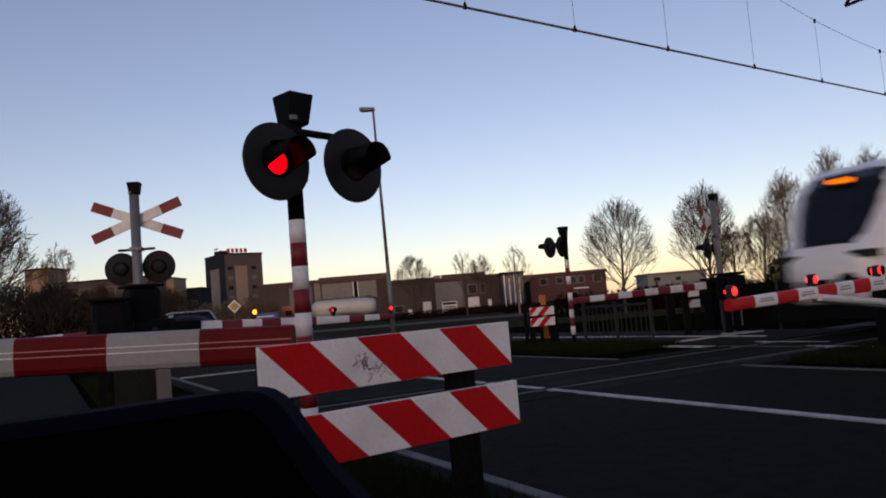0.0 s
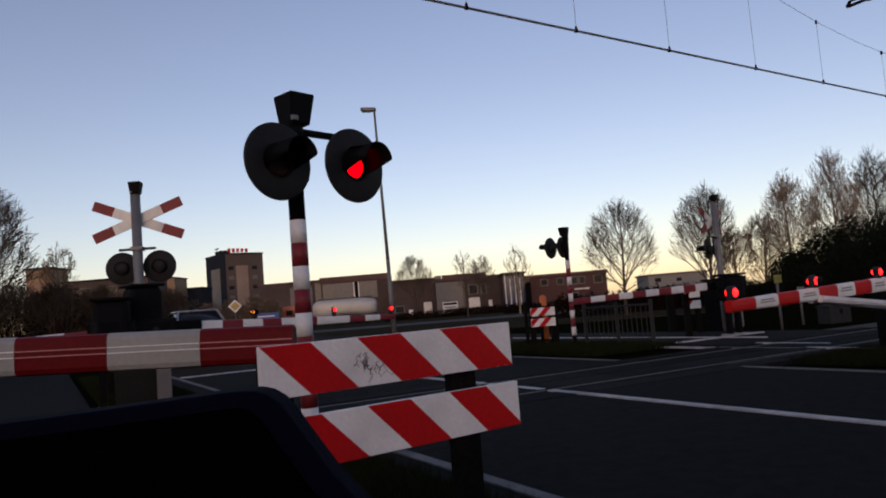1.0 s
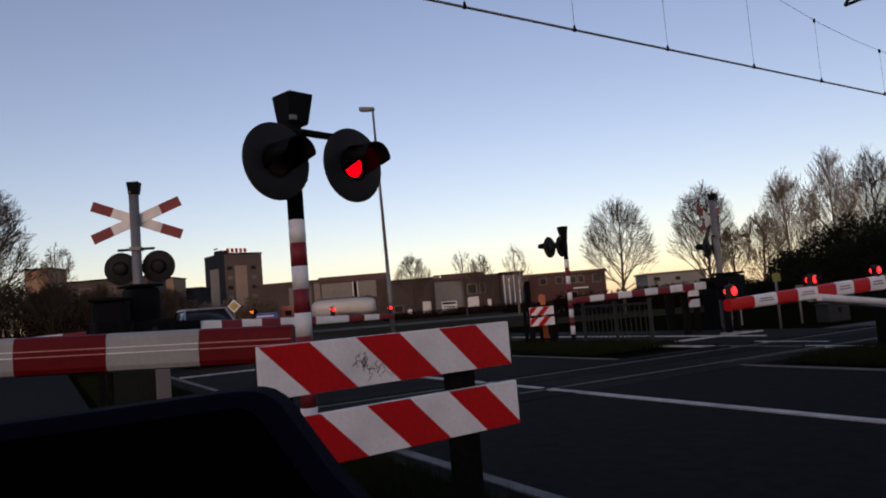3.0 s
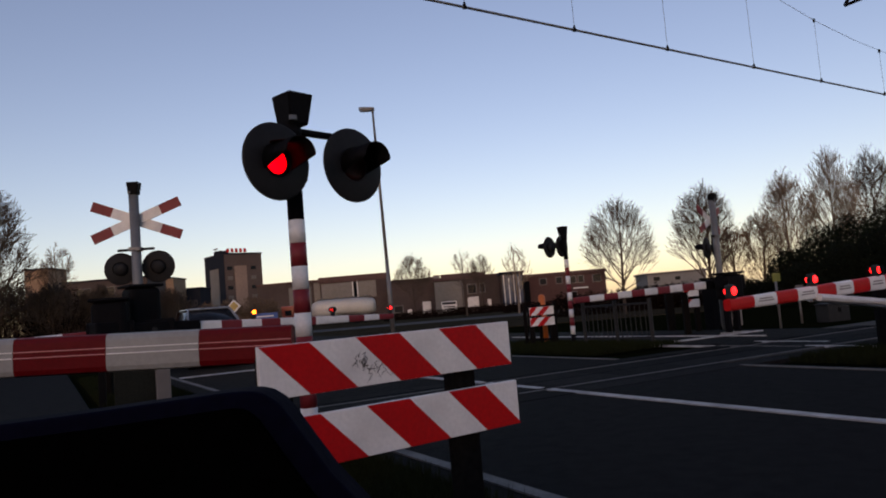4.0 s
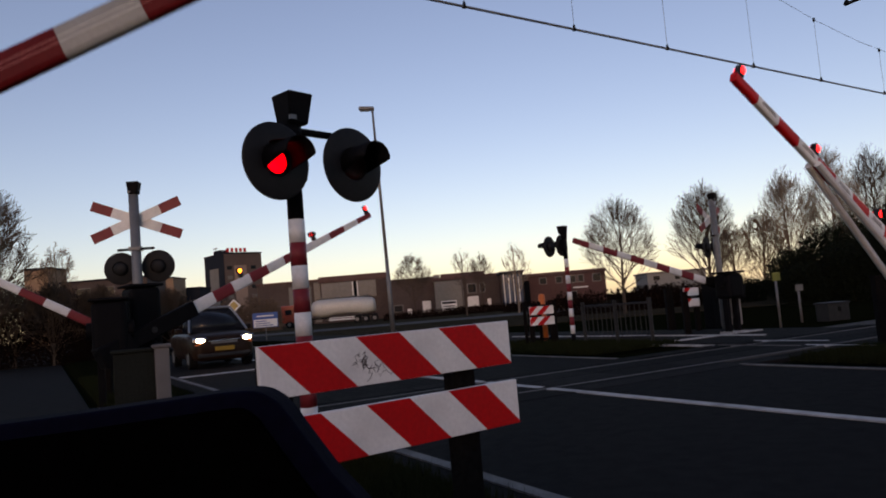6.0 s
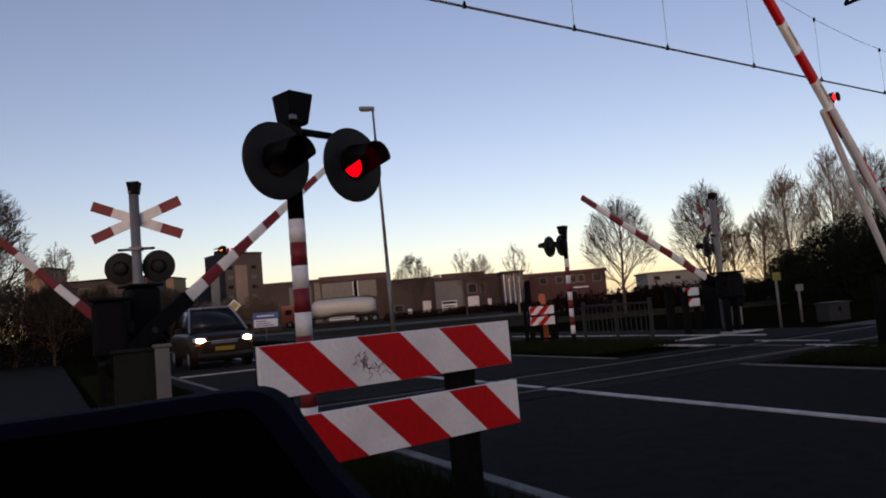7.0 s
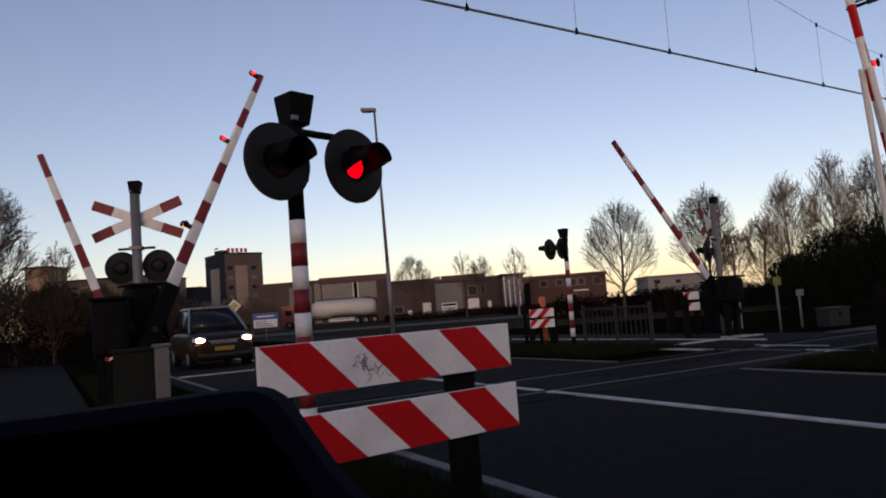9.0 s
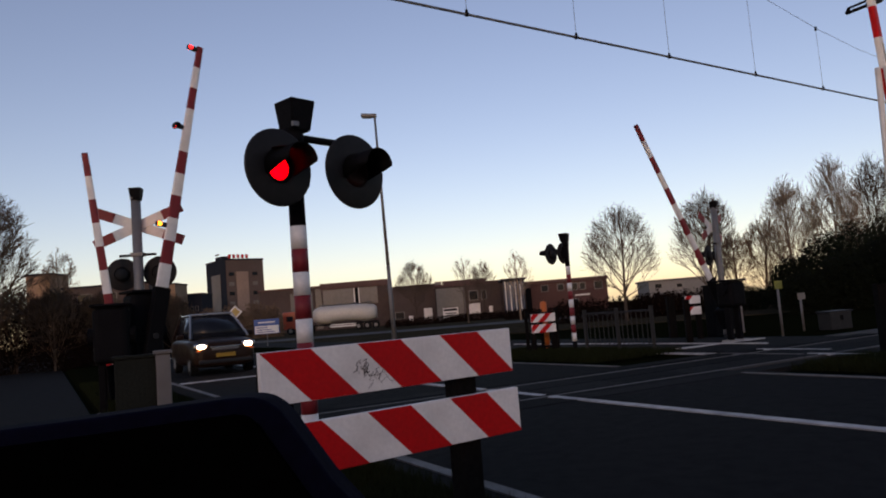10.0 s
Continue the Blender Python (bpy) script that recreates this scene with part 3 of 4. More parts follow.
def small_fence(m, length, high=0.2, rows=((0.55), (0.85)), label="low red and white striped fence on dark posts"):
    e = thing("fence", label, "fence", m, "small striped fences")
    for z in rows:
        striped_board(e, pose(0, 0, z), length, high, 0.16, 0.05, -high)
    for x in (0.05, length - 0.05):
        part("post", box(x - 0.06, x + 0.06, 0.034, 0.15, -0.1, rows[-1] + high - 0.02, 0.01), WOOD, e)
    return e


small_fence(Matrix.Translation((-6.35, 13.6, 0)) @ pose(0, 0, 0, 0, 0, 4), 0.7, 0.13, (0.66, 0.92))
small_fence(Matrix.Translation((2.02, 18.2, 0)) @ pose(0, 0, 0, 0, 0, 10), 0.62, 0.2, (0.5, 0.76))
small_fence(Matrix.Translation((6.1, 19.0, 0)) @ pose(0, 0, 0, 0, 0, 12), 0.42, 0.2, (0.62, 0.9))

# ---- dark case close to the camera ----


def case():
    e = thing("case", "black case with a dark navy rounded rim", "case")

    def outline(g):
        # outer edge: gently rising top, round corner, sloping side; g insets the face
        return [(-1.4, 0.0), (-1.4, 1.0 - g), (-0.513, 1.064 - g), (-0.385, 1.0705 - g), (-0.245 - g * 0.2, 1.079 - g), (-0.228 - g * 0.3, 1.0797 - g), (-0.212 - g * 0.6, 1.0785 - g), (-0.2 - g * 0.9, 1.075 - g),
                (-0.187 - g * 1.1, 1.066 - g), (-0.177 - g * 1.2, 1.053 - g), (-0.165 - g * 1.2, 1.034 - g), (-0.135 - g * 1.2, 0.988 - g), (-0.1 - g * 1.2, 0.946 - g), (-0.05 - g, 0.88 - g), (-0.03 - g, 0.8), (-0.03 - g, 0.0)]

    part("body", prism(outline(0.0), 0.785, 0.84, plane="XZ", bevel=0.003), NAVY, e, "dark navy rim")
    part("face", prism(outline(0.017), 0.775, 0.80, plane="XZ"), CASEBLACK, e, "black face")


case()

# ---- cross posts, cabinets, machines ----


def cross_post(name, base, turn, height, cross_z, lamp_z, label, half=0.73, tip=0.29, lit=None):
    e = thing(name, label, "railway signal", Matrix.Translation(base) @ pose(0, 0, 0, 0, 0, turn), "cross posts")
    part("pole", rod((0, 0, -0.05), (0, 0, height - 0.2), 0.08, n=20), GREY, e, "grey steel post", True)
    bell_box(e, height - 0.24)
    for sgn in (1, -1):
        a = math.degrees(math.atan2(tip, half))
        ln = math.hypot(half, tip)
        arm = part("cross_arm", box(-ln * 0.55, ln * 0.55, -0.012, 0.012, -0.085, 0.085, 0.004), POLE_WHITE, e, "white board of the cross")
        arm.matrix_basis = pose(0, 0.11 - 0.014 * sgn, cross_z, 0, -a * sgn, 0)
        for q in (1, -1):
            x0, x1 = sorted((q * ln * 0.55, q * ln))
            part("red_end", box(x0, x1, -0.012, 0.012, -0.085, 0.085, 0.004), POLE_RED, arm, "red end of the cross")
    part("clamp", box(-0.1, 0.1, -0.09, 0.09, lamp_z + 0.27, lamp_z + 0.34, 0.01), GREY, e)
    part("arm", rod((-0.3, 0, lamp_z + 0.3), (0.3, 0, lamp_z + 0.3), 0.022), BLACK, e)
    for x in (-0.31, 0.31):
        p = lamp_unit(e, x, 0.14, lamp_z, 0.275, lit)
        p.matrix_basis = pose(x, 0.14, lamp_z, 0, 0, 180)
    return e


cross_post("cross_post", (-5.15, 12.4, 0), 6, 3.72, 3.06, 2.25, "grey post with red and white cross and dark lamps")
cross_post("cross_post", (7.15, 19.2, 0), 50, 3.55, 2.85, 2.1, "grey post with red and white cross seen from its side")


def cabinet(base, turn, w, d, h, label, material, panels=True):
    e = thing("cabinet", label, "cabinet", Matrix.Translation(base) @ pose(0, 0, 0, 0, 0, turn))
    part("body", box(-w / 2, w / 2, -d / 2, d / 2, -0.05, h, 0.015), material, e)
    part("lid", box(-w / 2 - 0.03, w / 2 + 0.03, -d / 2 - 0.03, d / 2 + 0.03, h + 0.001, h + 0.05, 0.012), material, e)
    if panels:
        for q in (-1, 1):
            dr = part("door", box(q * w / 4 - w / 4 + 0.02, q * w / 4 + w / 4 - 0.02, -d / 2 - 0.012, -d / 2 + 0.001, 0.08, h - 0.06, 0.004), material, e)
            part("handle", box(q * 0.03 - 0.012, q * 0.03 + 0.012, -d / 2 - 0.03, -d / 2 - 0.01, h * 0.5, h * 0.5 + 0.12, 0.004), BLACK, dr)
    return e


cabinet((-4.63, 10.95, 0), 24, 0.62, 0.4, 0.86, "dark weathered green cabinet beside the barrier machine", CABGREEN, False)
cabinet((-4.23, 10.9, 0), 24, 0.2, 0.2, 0.9, "short grey concrete post", CLAD_D, False)
cabinet((9.95, 19.2, 0), 20, 0.72, 0.4, 0.38, "low grey cabinet on the verge", DARKGREY)
cabinet((7.2, 20.2, 0), 30, 0.3, 0.3, 1.3, "black relay cabinet beside the post", BLACK)

# ---- bar fence and posts across the road ----


def bar_fence(a, b, h, n, label, metal=None):
    a, b = Vector(a), Vector(b)
    e = thing("fence", label, "fence", Matrix.Translation(a))
    d = b - a
    for z in (0.15, h - 0.04):
        part("rail", rod((0, 0, z), (d.x, d.y, z), 0.022, n=8), metal or BLACK, e)
    for k in range(n + 1):
        p = d * (k / n)
        thick = k % (n // 2) == 0
        part("post" if thick else "bar", rod((p.x, p.y, -0.08 if thick else 0.15), (p.x, p.y, h + (0.06 if thick else -0.05)), 0.045 if thick else 0.011, n=8), metal or (WOOD if thick else BLACK), e)


bar_fence((3.15, 17.2, 0), (4.3, 15.75, 0), 0.92, 14, "black bar fence with dark posts", DARKGREY)
bar_fence((1.93, 18.5, 0), (2.65, 18.35, 0), 1.02, 2, "dark post and rail fence")
bar_fence((7.7, 21.0, 0), (8.35, 21.2, 0), 0.92, 8, "pale tube fence beside the path", RENDERED)


def post(base, h, r, label, material=WOOD, square=True):
    e = thing("post", label, "post", Matrix.Translation(base))
    part("shaft", box(-r, r, -r, r, -0.08, h, 0.01) if square else rod((0, 0, -0.08), (0, 0, h), r), material, e)
    part("cap", box(-r - 0.008, r + 0.008, -r - 0.008, r + 0.008, h + 0.001, h + 0.025, 0.006), material, e)


post((6.5, 11.15, 0), 1.05, 0.07, "dark square wooden post on the verge")
post((6.15, 20.5, 0), 1.1, 0.1, "dark square wooden post beside the path")
post((5.75, 17.9, 0), 1.0, 0.07, "dark square wooden post beside the path")
bol = thing("bollard", "orange round-topped bollard behind the striped fence", "bollard", pose(2.45, 19.0, 0))
part("shaft", rod((0, 0, -0.05), (0, 0, 1.2), 0.09, 0.085, n=16), ORANGE, bol, smooth=True)
part("cap", lathe([(0.087, 1.2), (0.07, 1.25), (0.0, 1.27)], 16), ORANGE, bol, smooth=True)


def sign(base, turn, h, w, hh, material, label, shape="rect", backs=None):
    e = thing("sign", label, "sign", Matrix.Translation(base) @ pose(0, 0, 0, 0, 0, turn))
    part("post", rod((0, 0.03, -0.05), (0, 0.03, h), 0.03, n=10), GREY, e, smooth=True)
    if shape == "rect":
        p = part("panel", box(-w / 2, w / 2, -0.012, 0.012, h - hh, h, 0.004), material, e)
    else:
        p = part("panel", prism([(0, h), (w / 2, h - w / 2), (0, h - w), (-w / 2, h - w / 2)], -0.012, 0.012, plane="XZ"), WHITE, e)
        k = w * 0.36
        part("centre", prism([(0, h - w / 2 + k), (k, h - w / 2), (0, h - w / 2 - k), (-k, h - w / 2)], -0.017, -0.011, plane="XZ"), material, p, "yellow centre")
    return e


sign((-11.48, 40, 0), 15, 2.5, 0.72, 0.72, YELLOW, "yellow and white diamond priority sign on a post", "diamond")
bs = sign((-11.05, 45, 0.1), 12, 1.6, 1.5, 0.9, BLUE, "blue and white notice board on posts")
part("lower_panel", box(-0.7, 0.7, -0.02, -0.013, 0.73, 1.2), WHITE, bs, "white lower half")
for k in range(3):
    part("text_bar", box(-0.6, 0.45 - 0.2 * k, -0.026, -0.021, 0.8 + k * 0.13, 0.85 + k * 0.13), BLUE, bs, "bar of unreadable text")
part("text_bar", box(-0.5, 0.5, -0.026, -0.013, 1.36, 1.44), WHITE, bs, "bar of unreadable text")
sign((8.15, 18.2, 0), 30, 1.3, 0.28, 0.2, GREENY, "yellow-green sign on a thin post")
sign((9.3, 19.5, 0), 30, 0.95, 0.3, 0.17, CLAD, "small white sign on a thin post")

# ---- street lamp ----


def street_lamp():
    e = thing("street_lamp", "tall grey steel street lamp with a flat head", "street lamp", pose(-2.98, 40.0, 0))
    dx = -0.2
    part("pole", rod((0, 0, -0.05), (dx * 0.3, 0, 4.0), 0.13, 0.1, n=14), GREY, e, smooth=True)
    part("upper_pole", rod((dx * 0.3, 0, 4.0), (dx, 0, 12.3), 0.095, 0.06, n=14), GREY, e, smooth=True)
    h = part("head", box(-0.75, 0.1, -0.18, 0.18, -0.08, 0.12, 0.06), GREY, e, "flat lamp head")
    h.matrix_basis = pose(dx, 0, 12.32, 0, 5, 0)
    part("glass", box(-0.68, -0.2, -0.14, 0.14, -0.11, -0.079, 0.01), RENDERED, h, "pale lamp glass")


street_lamp()

# ---- overhead line ----


def wire_at(t):
    return at(8.24 + 0.116 * (t - 4.56), t, 5.2)


def overhead():
    e = thing("overhead_line", "thin overhead contact wire with droppers", "overhead line")
    part("contact_wire", rod(wire_at(-40), wire_at(60), 0.018, n=6), GREY, e)

    def mz(t):
        return wire_at(t) + Vector((0, 0, 1.0 + 0.016 * (t - 19) ** 2))
    m = bmesh.new()
    ts = np.linspace(-8, 32, 24)
    for i in range(len(ts) - 1):
        rod(mz(ts[i]), mz(ts[i + 1]), 0.006, n=4, bm=m)
    part("carrying_wire", m, GREY, e)
    for t in (2.9, 5.2, 7.29, 9.5, 12.05, 14.5, 17.3, 20):
        d = part("dropper", rod(wire_at(t), mz(t), 0.004, n=4), GREY, e)
        part("clip", rod(wire_at(t) - Vector((0, 0, 0.02)), wire_at(t) + Vector((0, 0, 0.07)), 0.035, 0.015, n=8), BLACK, d)
        part("clip", rod(mz(t) - Vector((0, 0, 0.05)), mz(t) + Vector((0, 0, 0.03)), 0.025, n=8), BLACK, d)
    mast = thing("catenary_mast", "grey steel mast with an inclined bracket tube", "mast", Matrix.Translation(at(11.2, 24)))
    part("post", box(-0.12, 0.12, -0.12, 0.12, -0.1, 7.6, 0.01), GREY, mast)
    tip, end = Vector((7.76, 13.2, 6.05)) - at(11.2, 24), Vector((8.64, 13.2, 6.325)) - at(11.2, 24)
    tube = rod(tip, end, 0.03, n=10)
    rod(tip + Vector((0.06, 0, 0.1)), end + Vector((0.02, 0, 0.1)), 0.022, n=10, bm=tube)
    rod(tip, tip + Vector((0.06, 0, 0.1)), 0.03, n=10, bm=tube)
    rod(end, Vector((0, 0, 7.3)), 0.05, n=12, bm=tube)
    part("bracket", tube, BLACK, mast, "dark twin-tube bracket")
    part("insulator", rod(tip.lerp(end, 0.45), tip.lerp(end, 0.75), 0.05, n=12), DARKGREY, mast, "ribbed insulator")


overhead()

# ---- the train, leaving ----


def ring(x, hw, z0, z1, n=40, p=0.35):
    out = []
    for k in range(n):
        a = math.tau * k / n
        c, s = math.cos(a), math.sin(a)
        out.append((x, hw * math.copysign(abs(c) ** p, c), (z0 + z1) / 2 + (z1 - z0) / 2 * math.copysign(abs(s) ** p, s)))
    return out


def train():
    e = thing("train", "white railcar train with a dark windscreen and amber display, leaving", "train", Matrix.Translation(at(8.53, 12.47)) @ pose(0, 0, 0, 0, 0, ROADTURN))
    secs = [(0.0, 0.6, 0.75, 1.35), (0.06, 0.72, 0.66, 1.55), (0.2, 0.84, 0.6, 1.72), (0.35, 0.93, 0.58, 1.86), (0.55, 1.02, 0.56, 2.2), (0.75, 1.09, 0.55, 2.55), (0.95, 1.15, 0.55, 2.85),
            (1.2, 1.22, 0.55, 3.08), (1.6, 1.3, 0.55, 3.25), (2.4, 1.4, 0.55, 3.38), (4, 1.45, 0.55, 3.42), (40, 1.45, 0.55, 3.42)]
    bm = bmesh.new()
    rings = [[bm.verts.new(v) for v in ring(*s)] for s in secs]
    n = 40
    for i in range(len(rings) - 1):
        for k in range(n):
            bm.faces.new((rings[i][k], rings[i][(k + 1) % n], rings[i + 1][(k + 1) % n], rings[i + 1][k]))
    bm.faces.new(rings[0])
    bm.faces.new(rings[-1])
    bmesh.ops.recalc_face_normals(bm, faces=bm.faces[:])
    body = part("body", bm, TRAINWHITE, e, "white rounded body", True)
    # windscreen: a dark shell proud of the nose
    wb = bmesh.new()
    rows = []
    for x, hw, z0, z1 in secs[2:8]:
        row = []
        for q in np.linspace(-1, 1, 13):
            row.append(wb.verts.new((x - 0.03, q * hw * 0.74, z1 + 0.012 - 0.10 * abs(q) ** 5)))
        rows.append(row)
    for i in range(len(rows) - 1):
        for k in range(12):
            wb.faces.new((rows[i][k], rows[i][k + 1], rows[i + 1][k + 1], rows[i + 1][k]))
    ext = bmesh.ops.extrude_face_region(wb, geom=wb.faces[:])
    for v in ext["geom"]:
        if isinstance(v, bmesh.types.BMVert):
            v.co += Vector((0.03, 0, -0.05))
    bmesh.ops.recalc_face_normals(wb, faces=wb.faces[:])
    ws = part("windscreen", wb, GLASSY, e, "dark sloping windscreen", True)
    dis = part("display", box(-0.02, 0.0, -0.28, 0.28, -0.1, 0.1), BLACK, e, "amber destination display")
    dis.matrix_basis = pose(0.86, 0, 2.9, 0, 20, 0)
    rnd = random.Random(3)
    for k in range(9):
        part("text_bar", box(-0.026, -0.019, -0.24 + k * 0.054, -0.206 + k * 0.054, -0.05 + rnd.uniform(-0.01, 0.03), 0.02 + rnd.uniform(0, 0.05)), DISPLAY, dis, "glowing amber bar")
    for y in (-0.72, 0.72):
        h = part("headlamp", box(0.05, 0.3, y - 0.25, y + 0.25, 1.42, 1.56, 0.03), GLASSY, e, "dark lamp cluster")
        part("buffer", rod((-0.25, y * 0.9, 1.0), (0.2, y * 0.9, 1.0), 0.09, n=14, bm=rod((-0.3, y * 0.9, 1.0), (-0.25, y * 0.9, 1.0), 0.18, n=18)), BLACK, e)
    part("coupler", box(-0.35, 0.3, -0.16, 0.16, 0.8, 1.08, 0.03), BLACK, e)
    part("underframe", box(0.15, 39.5, -1.3, 1.3, 0.3, 0.9, 0.05), BLACK, e, "black underframe")
    for sgn in (-1, 1):
        for x in np.arange(5.6, 38, 2.2):
            part("window", box(x, x + 1.7, min(sgn * 1.44, sgn * 1.462), max(sgn * 1.44, sgn * 1.462), 1.7, 2.7, 0.008), GLASSY, e)
        part("door", box(4.05, 5.35, min(sgn * 1.44, sgn * 1.465), max(sgn * 1.44, sgn * 1.465), 0.75, 2.9, 0.008), ORANGE, e, "orange-brown door")
    for x in (3, 5.4, 18, 20.4, 34, 36.4):
        for y in (-0.75, 0.75):
            part("wheel", rod((x, y - 0.06, 0.43), (x, y + 0.06, 0.43), 0.42, n=24), DARKGREY, e)
    start = at(8.53, 12.47)
    MOVES.append((e, [(0.0, Matrix.Translation(start) @ pose(0, 0, 0, 0, 0, ROADTURN)), (5.0, Matrix.Translation(start + UT * 115) @ pose(0, 0, 0, 0, 0, ROADTURN)), (10.0, Matrix.Translation(start + UT * 230) @ pose(0, 0, 0, 0, 0, ROADTURN))]))


train()

# ---- vehicles ----


def wheel(parent, x, y, r, w):
    t = part("wheel", rod((x - w / 2, y, r), (x + w / 2, y, r), r, n=28), RUBBER, parent, smooth=False)
    part("rim", rod((x - w / 2 - 0.006, y, r), (x + w / 2 + 0.006, y, r), r * 0.62, n=20), GREY, t)


def car():
    """Compact family car; faces its -y, nose at y = 0."""
    m0 = Matrix.Translation(at(20.9, 4.35)) @ pose(0, 0, 0, 0, 0, ROADTURN)
    e = thing("car", "dark bronze family car with lit headlights on the road", "car", m0)
    secs = [  # y, half width, z low, z top
        (0.0, 0.58, 0.3, 0.72), (0.05, 0.72, 0.23, 0.83), (0.14, 0.8, 0.2, 0.89), (0.3, 0.84, 0.19, 0.94), (0.6, 0.87, 0.19, 0.99), (1.05, 0.88, 0.19, 1.03),
        (2.2, 0.88, 0.2, 1.05), (3.4, 0.87, 0.2, 1.05), (3.9, 0.86, 0.22, 1.0), (4.15, 0.78, 0.3, 0.9)]
    bm = bmesh.new()
    n = 32
    rings = []
    for y, hw, z0, z1 in secs:
        r_ = []
        for k in range(n):
            a = math.tau * k / n
            c, s = math.cos(a), math.sin(a)
            r_.append(bm.verts.new((hw * math.copysign(abs(c) ** 0.4, c), y, (z0 + z1) / 2 + (z1 - z0) / 2 * math.copysign(abs(s) ** 0.45, s))))
        rings.append(r_)
    for i in range(len(rings) - 1):
        for k in range(n):
            bm.faces.new((rings[i][k], rings[i][(k + 1) % n], rings[i + 1][(k + 1) % n], rings[i + 1][k]))
    bm.faces.new(rings[0])
    bm.faces.new(rings[-1])
    bmesh.ops.recalc_face_normals(bm, faces=bm.faces[:])
    part("body", bm, CARPAINT, e, smooth=True)
    # cabin: roof, glass all round
    cab = bmesh.new()
    lo = [(0.8, 0.66), (0.79, 3.85), (-0.79, 3.85), (-0.8, 0.66)]
    hi = [(0.58, 1.75), (0.6, 3.4), (-0.6, 3.4), (-0.58, 1.75)]
    vl = [cab.verts.new((x, y, 0.97 if y < 2 else 1.02)) for x, y in lo]
    vh = [cab.verts.new((x, y, 1.68)) for x, y in hi]
    for k in range(4):
        cab.faces.new((vl[k], vl[(k + 1) % 4], vh[(k + 1) % 4], vh[k]))
    cab.faces.new(vh)
    cab.faces.new(vl[::-1])
    bmesh.ops.recalc_face_normals(cab, faces=cab.faces[:])
    bmesh.ops.bevel(cab, geom=cab.edges[:], offset=0.05, segments=3, affect="EDGES")
    part("cabin_glass", cab, GLASSY, e, "dark tinted glass", True)
    # silver on roof and front pillars puts the sky's sheen into the colour
    part("roof", box(-0.6, 0.6, 1.72, 3.44, 1.66, 1.725, 0.03, seg=3), mat("silver_sky_sheen", (0.3, 0.3, 0.3), 0.3, 0.6, vary=0.05, coat=0.6, bump=0), e, "roof in pale silver for the sky's reflection", True)
    for sx in (-1, 1):
        part("pillar", rod((sx * 0.805, 0.72, 1.0), (sx * 0.6, 1.74, 1.69), 0.028, n=8), bpy.data.materials["silver_sky_sheen"], e)
        part("pillar", rod((sx * 0.79, 3.8, 1.03), (sx * 0.6, 3.38, 1.68), 0.05, n=8), CARPAINT, e)
        part("mirror", box(sx * 0.98 - 0.1, sx * 0.98 + 0.1, 1.3, 1.42, 1.0, 1.14, 0.03), CARPAINT, e)
        hl = part("headlight", box(sx * 0.64 - 0.19, sx * 0.64 + 0.19, 0.03, 0.22, 0.69, 0.86, 0.05), CHROME, e, "lit headlight")
        b = bmesh.new()
        lathe([(0.0, 0.03), (0.045, 0.022), (0.07, 0.0)], 16, "Y", b)
        b.transform(Matrix.Diagonal((1.75, 1, 0.95, 1)))
        part("indicator", box(sx * 0.72 - 0.06, sx * 0.72 + 0.06, 0.03, 0.12, 0.64, 0.675, 0.01), ORANGE, e, "small amber lamp")
        lt = part("lamp_glass", b, HEADLIGHT, hl, "glowing lamp")
        lt.matrix_basis = pose(sx * 0.63, 0.028, 0.775)
        b = rod((sx * 0.62, 0.0, 0.36), (sx * 0.62, 0.1, 0.36), 0.05, n=12)
        part("fog_lamp", b, GLASSY, e)
        for y in (0.75, 3.35):
            wheel(e, sx * 0.76, y, 0.31, 0.2)
    part("grille", box(-0.36, 0.36, -0.015, 0.08, 0.66, 0.76, 0.02), GREY, e, "silver grille band")
    part("chrome_strip", box(-0.42, 0.42, -0.03, -0.012, 0.735, 0.76, 0.004), CHROME, e, "chrome strip on the grille")
    part("number_plate", box(-0.26, 0.26, -0.03, -0.005, 0.47, 0.58, 0.004), PLATE, e, "yellow plate with plain bars")
    part("bumper", box(-0.72, 0.72, -0.02, 0.2, 0.3, 0.42, 0.04), DARKGREY, e)
    part("wiper", rod((-0.5, 0.98, 1.03), (0.1, 1.12, 1.1), 0.01, n=6), BLACK, e)
    MOVES.append((e, [(t, Matrix.Translation(at(s, 4.35)) @ pose(0, 0, 0, 0, 0, ROADTURN)) for t, s in ((0, 24.1), (0.5, 23.6), (1.0, 23.1), (2.5, 21.9), (3.2, 21.5), (4.0, 21.05), (4.4, 20.95), (5.0, 20.9), (10.0, 20.9))]))


car()


